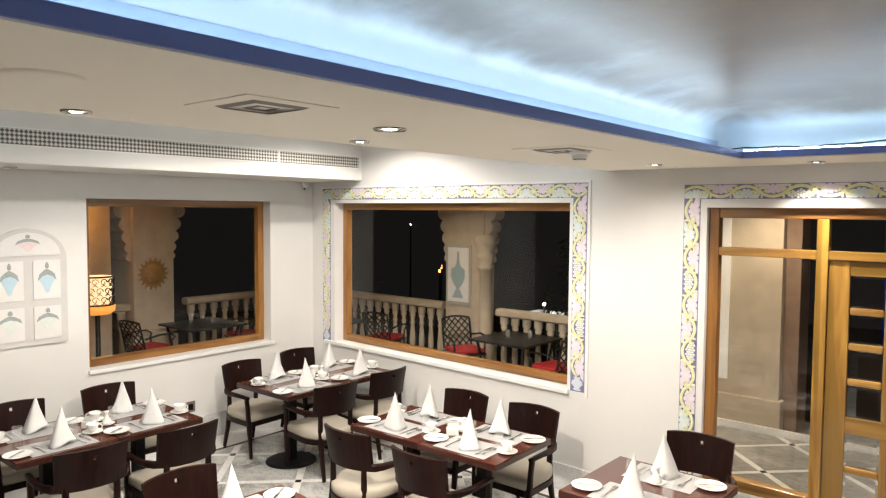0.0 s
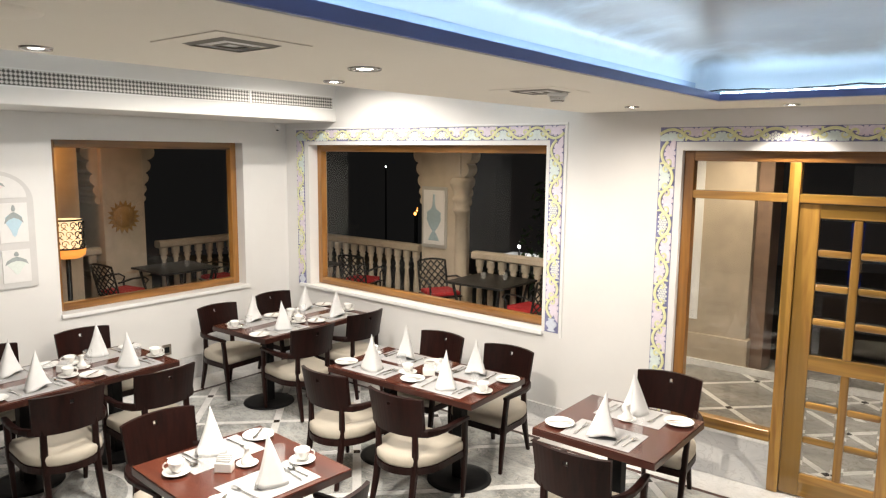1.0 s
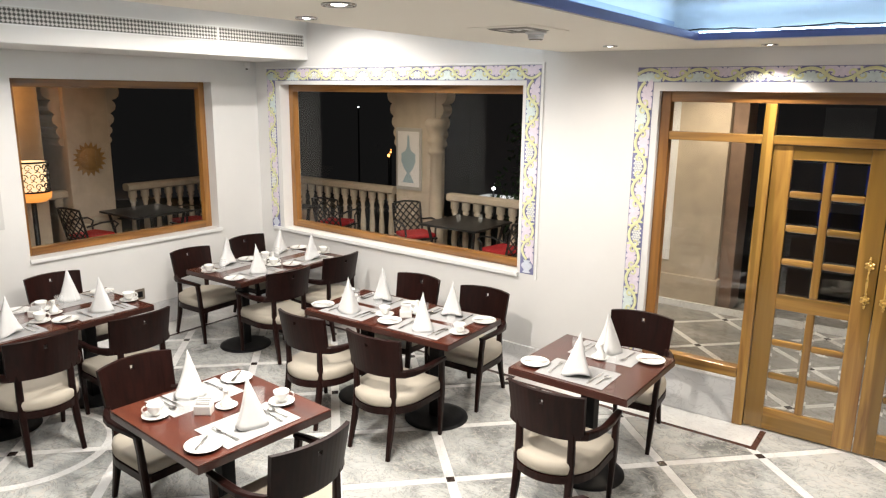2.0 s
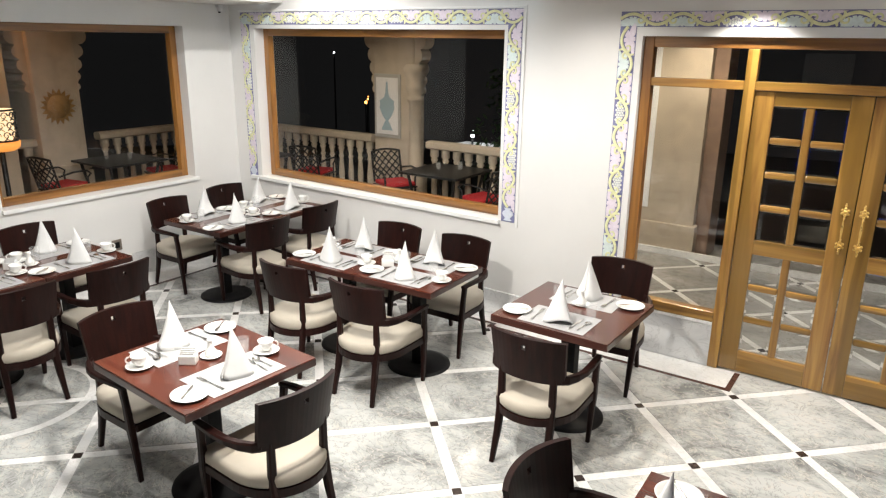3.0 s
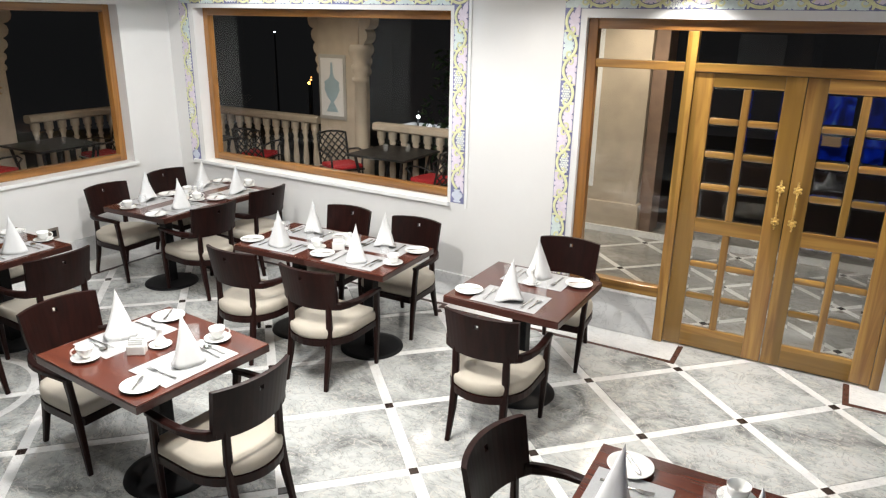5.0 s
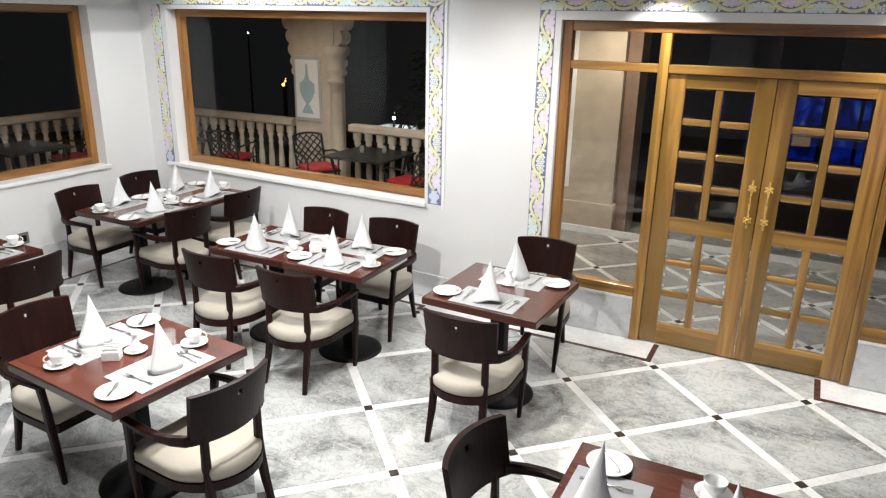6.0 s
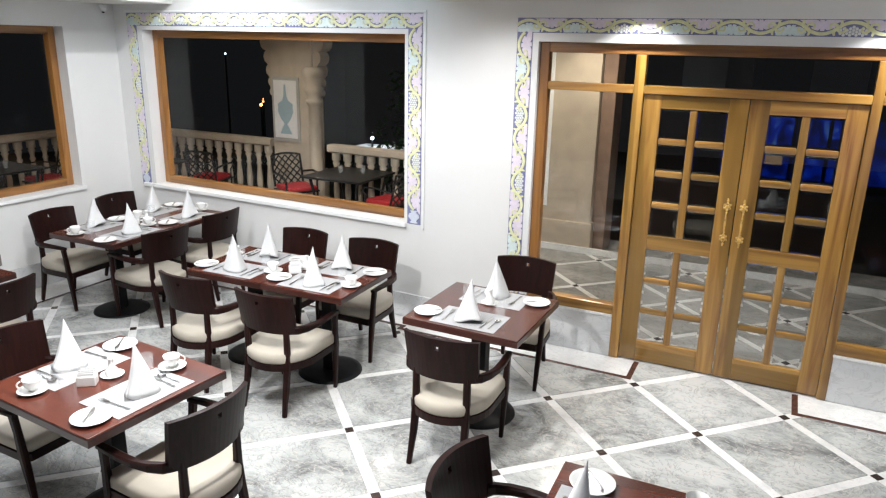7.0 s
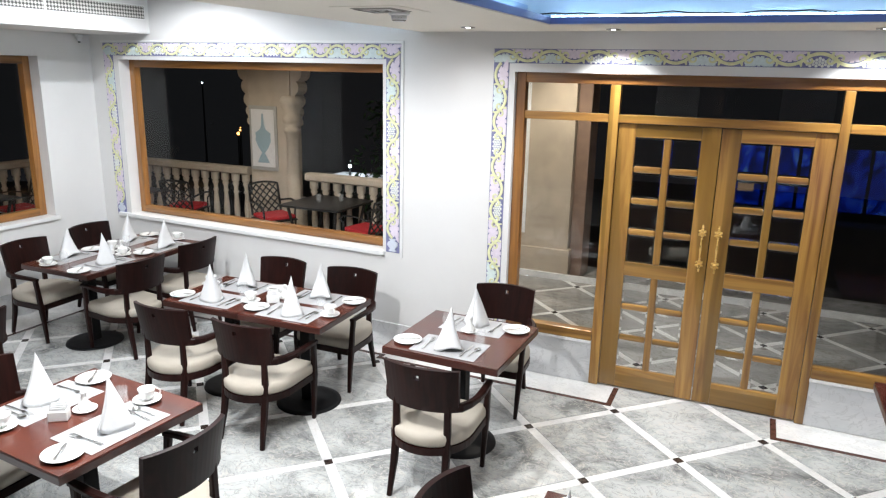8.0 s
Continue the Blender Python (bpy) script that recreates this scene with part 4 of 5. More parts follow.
def chair_model():
    """Low tub chair: curved back panel with a round hole, sweeping arms, D-shaped seat. Faces +y."""
    c = thing("dining_chair", "dark mahogany armchair with a curved back and cream seat", "chair", "dining chairs")
    R = 0.40
    cy = 0.14

    def arc(x):
        return cy - math.sqrt(R * R - x * x)

    # back panel, with a hole near the top
    bm = bmesh.new()
    nx, nz = 15, 9
    half, z0, z1, th = 0.214, 0.565, 0.828, 0.026
    grid = {}
    for side in (0, 1):
        for i in range(nx + 1):
            for k in range(nz + 1):
                x = -half + 2 * half * i / nx
                if i == nx // 2:
                    x = -0.012
                if i == nx // 2 + 1:
                    x = 0.012
                z = z0 + (z1 - z0) * k / nz
                if k == 7:
                    z = z1 - 0.068
                if k == 8:
                    z = z1 - 0.040
                y = arc(x) - 0.045 * (z - z0) / (z1 - z0) + (th if side else 0)
                rise = 0.006 * (1 - (x / half) ** 2) if k == nz else 0
                grid[side, i, k] = bm.verts.new((x * (1 + 0.06 * (z - z0) / (z1 - z0)), y, z + rise))
    hole = {(nx // 2, 7)}
    for i in range(nx):
        for k in range(nz):
            if (i, k) in hole:
                q = [(i, k), (i + 1, k), (i + 1, k + 1), (i, k + 1)]
                for a, b in zip(q, q[1:] + q[:1]):
                    bm.faces.new((grid[(0, *a)], grid[(0, *b)], grid[(1, *b)], grid[(1, *a)]))
                continue
            bm.faces.new((grid[0, i, k], grid[0, i + 1, k], grid[0, i + 1, k + 1], grid[0, i, k + 1]))
            bm.faces.new((grid[1, i, k], grid[1, i, k + 1], grid[1, i + 1, k + 1], grid[1, i + 1, k]))
    for i in range(nx):
        for k in (0, nz):
            bm.faces.new((grid[0, i, k], grid[0, i + 1, k], grid[1, i + 1, k], grid[1, i, k]))
    for k in range(nz):
        for i in (0, nx):
            bm.faces.new((grid[0, i, k], grid[0, i, k + 1], grid[1, i, k + 1], grid[1, i, k]))
    part("backrest", bm, M_MAHOGANY, c)
    # seat outline: straight front, rounded behind
    outline = []
    w, front, rear = 0.252, 0.245, -0.238
    for i in range(19):
        a = math.pi + math.pi * i / 18
        outline.append((w * math.cos(a), -0.03 + (0.03 - rear) * math.sin(a) * 1.0))
    outline += [(w, front - 0.03), (w - 0.03, front), (-w + 0.03, front), (-w, front - 0.03)]
    bm = slab(outline, 0.310, 0.355)
    part("seat_frame", bm, M_MAHOGANY, c)
    bm = bmesh.new()
    rings = []
    for scale, z in ((0.95, 0.355), (0.990, 0.368), (0.992, 0.404), (0.968, 0.423), (0.90, 0.432), (0.5, 0.437)):
        rings.append([bm.verts.new((x * scale, y * scale, z)) for x, y in outline])
    for a, b in zip(rings, rings[1:]):
        for i in range(len(a)):
            j = (i + 1) % len(a)
            bm.faces.new((a[i], a[j], b[j], b[i]))
    bm.faces.new(rings[-1])
    for f in bm.faces:
        f.smooth = True
    part("seat_cushion", bm, M_CREAM, c, "cream upholstered seat pad")
    for s in (-1, 1):
        # rear leg runs up to the back panel
        part("rear_leg", sweep([(s * 0.168, -0.287, 0), (s * 0.164, -0.270, 0.08), (s * 0.160, -0.242, 0.20), (s * 0.158, -0.222, 0.32), (s * 0.158, -0.214, 0.42), (s * 0.158, -0.216, 0.56), (s * 0.158, -0.226, 0.64)],
                               [0.028, 0.032, 0.039, 0.044, 0.042, 0.040, 0.02], [0.028, 0.034, 0.042, 0.042, 0.034, 0.026, 0.014], up=(0, 1, 0)), M_MAHOGANY, c)
        part("front_leg", sweep([(s * 0.228, 0.225, 0), (s * 0.236, 0.222, 0.18), (s * 0.244, 0.215, 0.34), (s * 0.250, 0.208, 0.48), (s * 0.256, 0.200, 0.575)],
                                [0.026, 0.034, 0.042, 0.034, 0.034], [0.026, 0.036, 0.046, 0.040, 0.048], up=(0, 1, 0)), M_MAHOGANY, c)
        # the arm carries on the foot of the back panel, swells outwards and ends over the front leg
        part("armrest", sweep([(s * 0.196, arc(0.196) + 0.010, 0.592), (s * 0.226, -0.175, 0.590), (s * 0.254, -0.115, 0.590), (s * 0.270, -0.04, 0.592), (s * 0.273, 0.05, 0.594), (s * 0.266, 0.14, 0.592), (s * 0.257, 0.226, 0.586)],
                              [0.028, 0.032, 0.038, 0.044, 0.046, 0.044, 0.038], [0.054, 0.052, 0.046, 0.038, 0.032, 0.028, 0.026]), M_MAHOGANY, c)
    for ob in c.children:
        if ob.name.startswith(("rear_leg", "front_leg", "armrest", "backrest")):
            for f in ob.data.polygons:
                f.use_smooth = False
    return c


# where each chair's back stands, and the way it faces (0: +y)
CHAIRS = [(-2.1, 2.042, 85.5), (-3.755, 2.086, -91), (-1.57, 3.13, 2), (-1.635, 4.859, 184), (-2.878, 3.195, 1), (-3.57, 3.21, 1), (-3.56, 4.703, 180), (-2.888, 4.708, 181), (-6.06, 4.04, -88), (-6.14, 4.803, -90), (-4.53, 4.08, 83), (-4.58, 4.8, 88), (-4.46, 1.94, 85), (-4.406, 2.592, 88), (-6.1, 2.73, -92), (-6.09, 1.98, -90), (-1.05, 2.15, -95)]
BACK_OFF = 0.302


def chair_pose(x, y, turn):
    a = radians(turn)
    return pose(x - math.sin(a) * BACK_OFF, y + math.cos(a) * BACK_OFF, 0, 0, 0, turn)


first = chair_model()
first.matrix_basis = chair_pose(*CHAIRS[0])
for spec in CHAIRS[1:]:
    copy_thing(first, chair_pose(*spec))

# ---------------- table settings ----------------
M_CHINA = mat("white_porcelain", (0.78, 0.78, 0.76), 0.18, noise_scale=8, noise_amount=0.03, coat=0.3)
M_LINEN = mat("white_linen", (0.69, 0.69, 0.69), 0.85, noise_scale=30, noise_amount=0.05, bump=0.35, bump_scale=600)
M_MAT = mat("woven_grey_placemat", (0.43, 0.43, 0.435), 0.5, noise_scale=300, noise_amount=0.25, bump=0.4, bump_scale=800)
M_COFFEE = mat("silver_cutlery", (0.70, 0.70, 0.69), 0.18, 1.0, noise_scale=40, noise_amount=0.1)
M_TUMBLER = mat("tumbler_glass", (0.9, 0.92, 0.92), 0.03)
M_TUMBLER.node_tree.nodes["Principled BSDF"].inputs["Alpha"].default_value = 0.09


def napkin_model(fold):
    """Linen wrapped into a leaning peak: the outer edge runs from tip to foot, and the foot opens in soft pleats."""
    n, layers = 40, 12
    turn = 2 * math.pi * 1.16
    height = 0.262
    bm = bmesh.new()
    sheets = []
    for skin in (0.0, 0.0025):
        rings = []
        for j in range(layers + 1):
            h = j / layers
            k = 1 - h
            ring = []
            for i in range(n + 1):
                a = turn * i / n + fold
                r = 0.003 + 0.078 * k ** 1.02
                corner = abs(math.cos(1.5 * a + fold))
                r *= 0.86 + 0.30 * corner ** 3 * k ** 0.4 + 0.13 * (i / n) * k ** 0.5
                foot = 0.030 * k ** 4 * max(0.0, math.cos(a + 2.2 * fold)) ** 2
                lean = 0.018 * h * h
                ring.append(bm.verts.new(((r - skin) * math.cos(a) + lean * math.cos(fold), 0.82 * (r - skin) * math.sin(a) + lean * math.sin(fold), foot + height * h * (1 - 0.03 * math.cos(a)) * (1 - foot))))
            rings.append(ring)
        sheets.append(rings)
        for lower, upper in zip(rings, rings[1:]):
            for i in range(n):
                bm.faces.new((lower[i], lower[i + 1], upper[i + 1], upper[i]))
    outer, inner = sheets
    for i in range(n):
        bm.faces.new((outer[0][i], inner[0][i], inner[0][i + 1], outer[0][i + 1]))
        bm.faces.new((outer[-1][i], outer[-1][i + 1], inner[-1][i + 1], inner[-1][i]))
    for j in range(layers):
        for i in (0, n):
            bm.faces.new((outer[j][i], outer[j + 1][i], inner[j + 1][i], inner[j][i]))
    for f in bm.faces:
        f.smooth = True
    ob = thing("napkin", "white linen napkin folded into a standing peak", "napkin", "table napkins")
    part("cloth", bm, M_LINEN, ob)
    return ob


def placemat_model():
    ob = thing("placemat", "rectangular woven grey placemat on the table", "placemat", "placemats")
    part("weave", boxed(-0.215, 0.215, -0.145, 0.145, 0.0005, 0.003, bevel=0.001), M_MAT, ob)
    return ob


def plate_model():
    ob = thing("side_plate", "round white porcelain side plate with a butter knife", "plate", "side plates")
    part("dish", lathe([(0, 0.006), (0.052, 0.006), (0.062, 0.009), (0.086, 0.017), (0.090, 0.018), (0.089, 0.015), (0.060, 0.003), (0.05, 0.0), (0, 0.0)], 36), M_CHINA, ob)
    return ob


def knife_model(name, label, length):
    ob = thing(name, label, "cutlery", "cutlery")
    part("handle", sweep([(0, -length / 2, 0.004), (0, -length * 0.25, 0.005), (0, 0.0, 0.004)], [0.013, 0.011, 0.007], [0.006, 0.006, 0.004]), M_COFFEE, ob)
    part("blade", sweep([(0, 0, 0.004), (0, 0.02, 0.003), (0.002, length * 0.35, 0.003), (0.001, length / 2, 0.003)], [0.008, 0.017, 0.019, 0.004], 0.002), M_COFFEE, ob)
    return ob


def fork_model():
    ob = thing("fork", "polished steel table fork", "cutlery", "cutlery")
    part("handle", sweep([(0, -0.1, 0.004), (0, -0.05, 0.005), (0, 0.03, 0.006)], [0.015, 0.009, 0.006], 0.004), M_COFFEE, ob)
    bm = sweep([(0, 0.03, 0.006), (0, 0.045, 0.005), (0, 0.06, 0.004)], [0.008, 0.024, 0.025], 0.003)
    for i in range(4):
        x = -0.010 + 0.0067 * i
        sweep([(x, 0.058, 0.004), (x, 0.085, 0.007), (x, 0.1, 0.009)], [0.004, 0.004, 0.002], 0.003, bm)
    part("tines", bm, M_COFFEE, ob)
    return ob


def spoon_model():
    ob = thing("spoon", "polished steel dessert spoon", "cutlery", "cutlery")
    part("handle", sweep([(0, -0.08, 0.004), (0, -0.03, 0.005), (0, 0.03, 0.006)], [0.012, 0.007, 0.005], 0.004), M_COFFEE, ob)
    bm = lathe([(0, 0.0), (0.014, 0.003), (0.018, 0.008), (0.0165, 0.008), (0.012, 0.005), (0, 0.003)], 16)
    bmesh.ops.scale(bm, vec=(1, 1.45, 1), verts=bm.verts)
    bmesh.ops.translate(bm, vec=(0, 0.052, 0), verts=bm.verts)
    part("bowl", bm, M_COFFEE, ob)
    return ob


def cup_model():
    ob = thing("coffee_cup", "white porcelain coffee cup on its saucer", "cup", "coffee cups")
    bowl = part("bowl", lathe([(0, 0.016), (0.020, 0.016), (0.023, 0.020), (0.036, 0.038), (0.041, 0.062), (0.043, 0.072), (0.041, 0.072), (0.034, 0.040), (0.02, 0.024), (0, 0.022)], 28), M_CHINA, ob)
    a0 = [(0.040 + 0.024 * math.sin(t), 0, 0.046 + 0.019 * math.cos(t)) for t in [0.25 + 0.34 * i for i in range(9)]]
    part("handle", sweep(a0, 0.008, 0.006, up=(0, 1, 0)), M_CHINA, bowl)
    part("saucer", lathe([(0, 0.007), (0.026, 0.007), (0.034, 0.009), (0.064, 0.017), (0.070, 0.018), (0.068, 0.014), (0.034, 0.002), (0, 0.0)], 32), M_CHINA, ob)
    return ob


def tumbler_model():
    ob = thing("water_tumbler", "clear straight glass water tumbler, empty", "drinking glass", "water tumblers")
    part("body", lathe([(0, 0), (0.027, 0), (0.030, 0.004), (0.034, 0.105), (0.032, 0.105), (0.028, 0.010), (0, 0.010)], 24), M_TUMBLER, ob)
    return ob


def sugar_model():
    ob = thing("sugar_holder", "white porcelain sachet holder on the table", "sugar holder", "table condiments")
    holder = part("box", boxed(-0.045, 0.045, -0.03, 0.03, 0, 0.052, bevel=0.006), M_CHINA, ob)
    bm = bmesh.new()
    for i in range(6):
        box(bm, -0.036, 0.036, -0.022 + i * 0.008, -0.018 + i * 0.008, 0.045, 0.066 + 0.006 * (i % 3))
    part("sachets", bm, M_LINEN, holder, "row of white paper sachets")
    return ob


def cruet_model():
    ob = thing("cruet", "white porcelain bottle-shaped cruet on a small dish", "cruet", "table condiments")
    part("dish", lathe([(0, 0.006), (0.04, 0.006), (0.056, 0.013), (0.058, 0.012), (0.04, 0.0), (0, 0)], 28), M_CHINA, ob)
    part("bottle", lathe([(0, 0.007), (0.030, 0.007), (0.034, 0.018), (0.030, 0.036), (0.016, 0.055), (0.012, 0.085), (0.017, 0.092), (0.015, 0.102), (0, 0.106)], 24), M_CHINA, ob)
    return ob


MODELS = {"napkin": napkin_model(0.4), "napkin2": napkin_model(1.9), "mat": placemat_model(), "plate": plate_model(), "butter": knife_model("butter_knife", "small steel butter knife on the plate", 0.15),
          "knife": knife_model("knife", "polished steel table knife", 0.21), "fork": fork_model(), "spoon": spoon_model(), "cup": cup_model(), "glass": tumbler_model(), "sugar": sugar_model(), "cruet": cruet_model()}
USED = set()


def lay(kind, m):
    """Puts a copy of a model at the pose m; the model itself goes to its first place."""
    if kind in USED:
        return copy_thing(MODELS[kind], m)
    USED.add(kind)
    MODELS[kind].matrix_basis = m
    return MODELS[kind]


rnd = random.Random(5)


def setting(x, y, turn, has_cup=True, has_glass=True):
    """One cover; x, y: the middle of the table's edge; turn: the way the guest faces (0: +y)."""
    base = pose(x, y, TOP_Z, 0, 0, turn)

    def at(u, v, z=0.0005, spin=0.0):
        return base @ pose(u + rnd.uniform(-0.008, 0.008), v + rnd.uniform(-0.008, 0.008), z, 0, 0, spin + rnd.uniform(-5, 5))

    lay("mat", base @ pose(0, 0.165, 0.0003, 0, 0, rnd.uniform(-2, 2)))
    lay(rnd.choice(("napkin", "napkin2")), at(0, 0.14, 0.0036, rnd.uniform(-25, 25)))
    lay("fork", at(-0.135, 0.15, 0.0036))
    lay("knife", at(0.125, 0.15, 0.0036))
    lay("spoon", at(0.165, 0.155, 0.0036))
    lay("plate", at(-0.275, 0.13))
    lay("butter", at(-0.275, 0.13, 0.0165, -55))
    if has_cup:
        lay("cup", at(0.265, 0.235, 0.0005, -35))
    if has_glass:
        lay("glass", at(0.15, 0.30))


def edge(key, side):
    """The middle of a table's edge and the way a guest there faces."""
    x, y, sx, sy, turn = TABLES[key]
    dx, dy, face = {"e": (sx / 2, 0, 90), "w": (-sx / 2, 0, -90), "n": (0, sy / 2, 180), "s": (0, -sy / 2, 0)}[side]
    p = pose(x, y, 0, 0, 0, turn) @ Vector((dx * 0.97, dy * 0.97, 0))
    return p.x, p.y, face + turn


for key, side, cup, tumbler in (("A", "e", True, True), ("A", "w", True, True), ("B", "s", False, True), ("B", "n", False, True), ("C1", "s", True, True), ("C1", "n", True, True),
                                ("C2", "s", True, True), ("C2", "n", True, True), ("D1", "w", True, True), ("D2", "w", True, True), ("D1", "e", True, True), ("D2", "e", True, True),
                                ("E1", "w", True, True), ("E2", "w", True, True), ("E1", "e", True, True), ("E2", "e", True, True), ("F", "w", True, True), ("F", "e", True, True)):
    setting(*edge(key, side), cup, tumbler)
for key, u, v in (("A", -0.03, -0.02), ("B", -0.02, 0.04), ("C1", -0.26, 0.02), ("D1", 0.0, 0.30), ("E1", -0.02, -0.30)):
    x, y, _, _, turn = TABLES[key]
    m = pose(x, y, TOP_Z, 0, 0, turn)
    if key != "B":
        lay("sugar", m @ pose(u, v - 0.06, 0.0005, 0, 0, 40))
    lay("cruet", m @ pose(u + 0.02, v + 0.06, 0.0005))

# ---------------- terrace outside ----------------
M_STONE = mat("beige_sandstone", (0.52, 0.44, 0.34), 0.8, noise_scale=5, noise_amount=0.2, bump=0.5, bump_scale=60)
M_IRON = mat("black_wrought_iron", (0.02, 0.02, 0.02), 0.4, 0.4, noise_scale=20, noise_amount=0.2)
M_RED = mat("red_cushion_fabric", (0.42, 0.015, 0.02), 0.8, noise_scale=12, noise_amount=0.15, bump=0.3, bump_scale=500)
M_PAVE = marble("terrace_marble", (0.40, 0.39, 0.37), (0.22, 0.22, 0.22), (0.20, 0.17, 0.14), 0.25, 1.5)
M_SOIL = mat("dark_garden_ground", (0.045, 0.05, 0.03), 0.9, noise_scale=0.7, noise_amount=0.5, bump=0.6, bump_scale=8)
structure("ground", boxed(-400, 400, -400, 400, -3.2, -3.0), M_SOIL, "dark garden ground below the terrace at night", "ground")
bm = boxed(-10.7, 5.0, Y_B + 0.205, 8.8, -2.99, -0.03)
box(bm, -10.7, X_A - 0.205, -6.0, Y_B + 0.205, -2.99, -0.03)
structure("terrace_floor", bm, M_PAVE, "dark marble terrace paving at night", "terrace")
structure("terrace_ceiling", boxed(-10.6, 5, Y_B + 0.27, 8.7, 2.95, 3.05), M_STONE, "plaster underside of the terrace roof", "ceiling")
structure("terrace_ceiling_side", boxed(-10.6, X_A - 0.27, 0, Y_B + 0.27, 2.95, 3.05), M_STONE, "plaster underside of the terrace roof", "ceiling")
BAL = mesh_of("baluster", lathe([(0.058, -0.03), (0.058, 0.05), (0.036, 0.065), (0.048, 0.085), (0.030, 0.11), (0.034, 0.16), (0.042, 0.24), (0.044, 0.30), (0.036, 0.40), (0.027, 0.50), (0.042, 0.525), (0.027, 0.55), (0.034, 0.60), (0.050, 0.63), (0.036, 0.65), (0.058, 0.67), (0.058, 0.76)], 14), M_STONE)


def balustrade(x0, y0, x1, y1):
    b = thing("balustrade", "beige stone balustrade with turned balusters on the terrace edge", "balustrade", "terrace balustrades")
    d = Vector((x1 - x0, y1 - y0, 0))
    L = d.length
    d.normalize()
    part("handrail", sweep([(x0, y0, 0.93), (x1, y1, 0.93)], 0.17, 0.11), M_STONE, b)
    n = int(L / 0.19)
    for i in range(n):
        ob = new("baluster", BAL)
        ob.parent = b
        ob.location = Vector((x0, y0, 0)) + d * (L * (i + 0.5) / n)
        ob.scale = (1.05, 1.05, 1.15)


for x, y in ((-6.2, 6.9), (-8.7, 5.6), (-1.9, 7.3), (-4.2, 6.9)):
    dl = thing("terrace_downlight", "round warm downlight under the terrace roof", "downlight", "terrace downlights")
    part("lens", lathe([(0, 2.944), (0.05, 2.944), (0.05, 2.949)], 16, None, x, y), M_LAMP, dl)
    part("rim", lathe([(0.051, 2.949), (0.051, 2.94), (0.07, 2.938), (0.07, 2.949)], 20, None, x, y), M_STEEL, dl)
    spot(x, y, 2.93, 14 if x < -8 else (140 if x > -3 else 56), 130, 0.7, (1, 0.84, 0.64))
RY, RX = 8.12, -10.0
balustrade(RX + 0.4, RY, -6.72, RY)
balustrade(-5.72, RY, -3.05, RY)
balustrade(RX, 5.7, RX, RY - 0.4)
balustrade(RX, 1.5, RX, 4.8)


def pillar(name, x, y, half, deep, label):
    """Stone pier with a moulded foot and a cusped bracket on each side of its head."""
    p = thing(name, label, "pillar", "terrace pillars")
    part("shaft", boxed(x - half, x + half, y - deep, y + deep, -0.03, 2.95, bevel=0.02), M_STONE, p)
    part("foot", boxed(x - half - 0.04, x + half + 0.04, y - deep - 0.04, y + deep + 0.04, -0.03, 0.5, bevel=0.02), M_STONE, p)
    part("collar", boxed(x - half - 0.03, x + half + 0.03, y - deep - 0.03, y + deep + 0.03, 0.52, 0.60, bevel=0.02), M_STONE, p)
    # rows of round cusps that step outwards under the roof
    prof = [(0, 1.60)]
    for a0, z0, r in ((0.02, 1.66, 0.05), (0.03, 1.80, 0.06), (0.05, 1.96, 0.08), (0.08, 2.14, 0.09), (0.13, 2.34, 0.11), (0.20, 2.56, 0.12)):
        prof += [(a0 + r * math.cos(q), z0 + r * math.sin(q)) for q in (-1.2, -0.6, 0, 0.6, 1.2)]
    prof += [(0.36, 2.72), (0.36, 2.95), (0, 2.95)]
    for s in (-1, 1):
        bm = bmesh.new()
        rows = []
        for t in (-0.8, 0.8):
            rows.append([bm.verts.new((x + s * (half + 0.78 * a), y + t * deep, z) if x > -8 else (x + t * half, y + s * (deep + a), z)) for a, z in prof])
        for i in range(len(prof)):
            j = (i + 1) % len(prof)
            bm.faces.new((rows[0][i], rows[0][j], rows[1][j], rows[1][i]))
        bm.faces.new(rows[0])
        bm.faces.new(rows[1][::-1])
        part("bracket", bm, M_STONE, p, "carved cusped stone bracket")
    return p


pillar("terrace_pillar", -6.285, 8.16, 0.355, 0.13, "beige sandstone terrace pillar with carved brackets and a painted vase panel")
pillar("terrace_pillar", -10.2, 5.11, 0.40, 0.31, "beige sandstone terrace pillar with a brass sun ornament")
part("half_column", lathe([(0.13, -0.03), (0.13, 0.55), (0.10, 0.62), (0.09, 1.5), (0.12, 1.53), (0.12, 1.58), (0.09, 1.60), (0.13, 1.68), (0.13, 1.74), (0.10, 1.77), (0.16, 1.90), (0.17, 1.96), (0.13, 2.02), (0.0, 2.03)], 18, None, -5.95, 8.10), M_STONE, bpy.data.objects["terrace_pillar"], "engaged round stone column")
vp = thing("vase_panel", "framed white panel painted with a pale blue vase", "wall panel")
part("frame", boxed(-6.62, -6.15, 8.012, 8.03, 0.98, 1.88, bevel=0.004), mat("panel_grey", (0.42, 0.41, 0.38), 0.6, noise_scale=10, noise_amount=0.1), vp)
vpp = part("panel", boxed(-6.58, -6.19, 8.004, 8.012, 1.03, 1.83), M_TILE, vp)
prof = [(0.10, -0.33), (0.05, -0.24), (0.02, -0.20), (0.08, -0.13), (0.13, -0.03), (0.12, 0.03), (0.13, 0.07), (0.05, 0.12), (0.025, 0.18), (0.015, 0.33)]
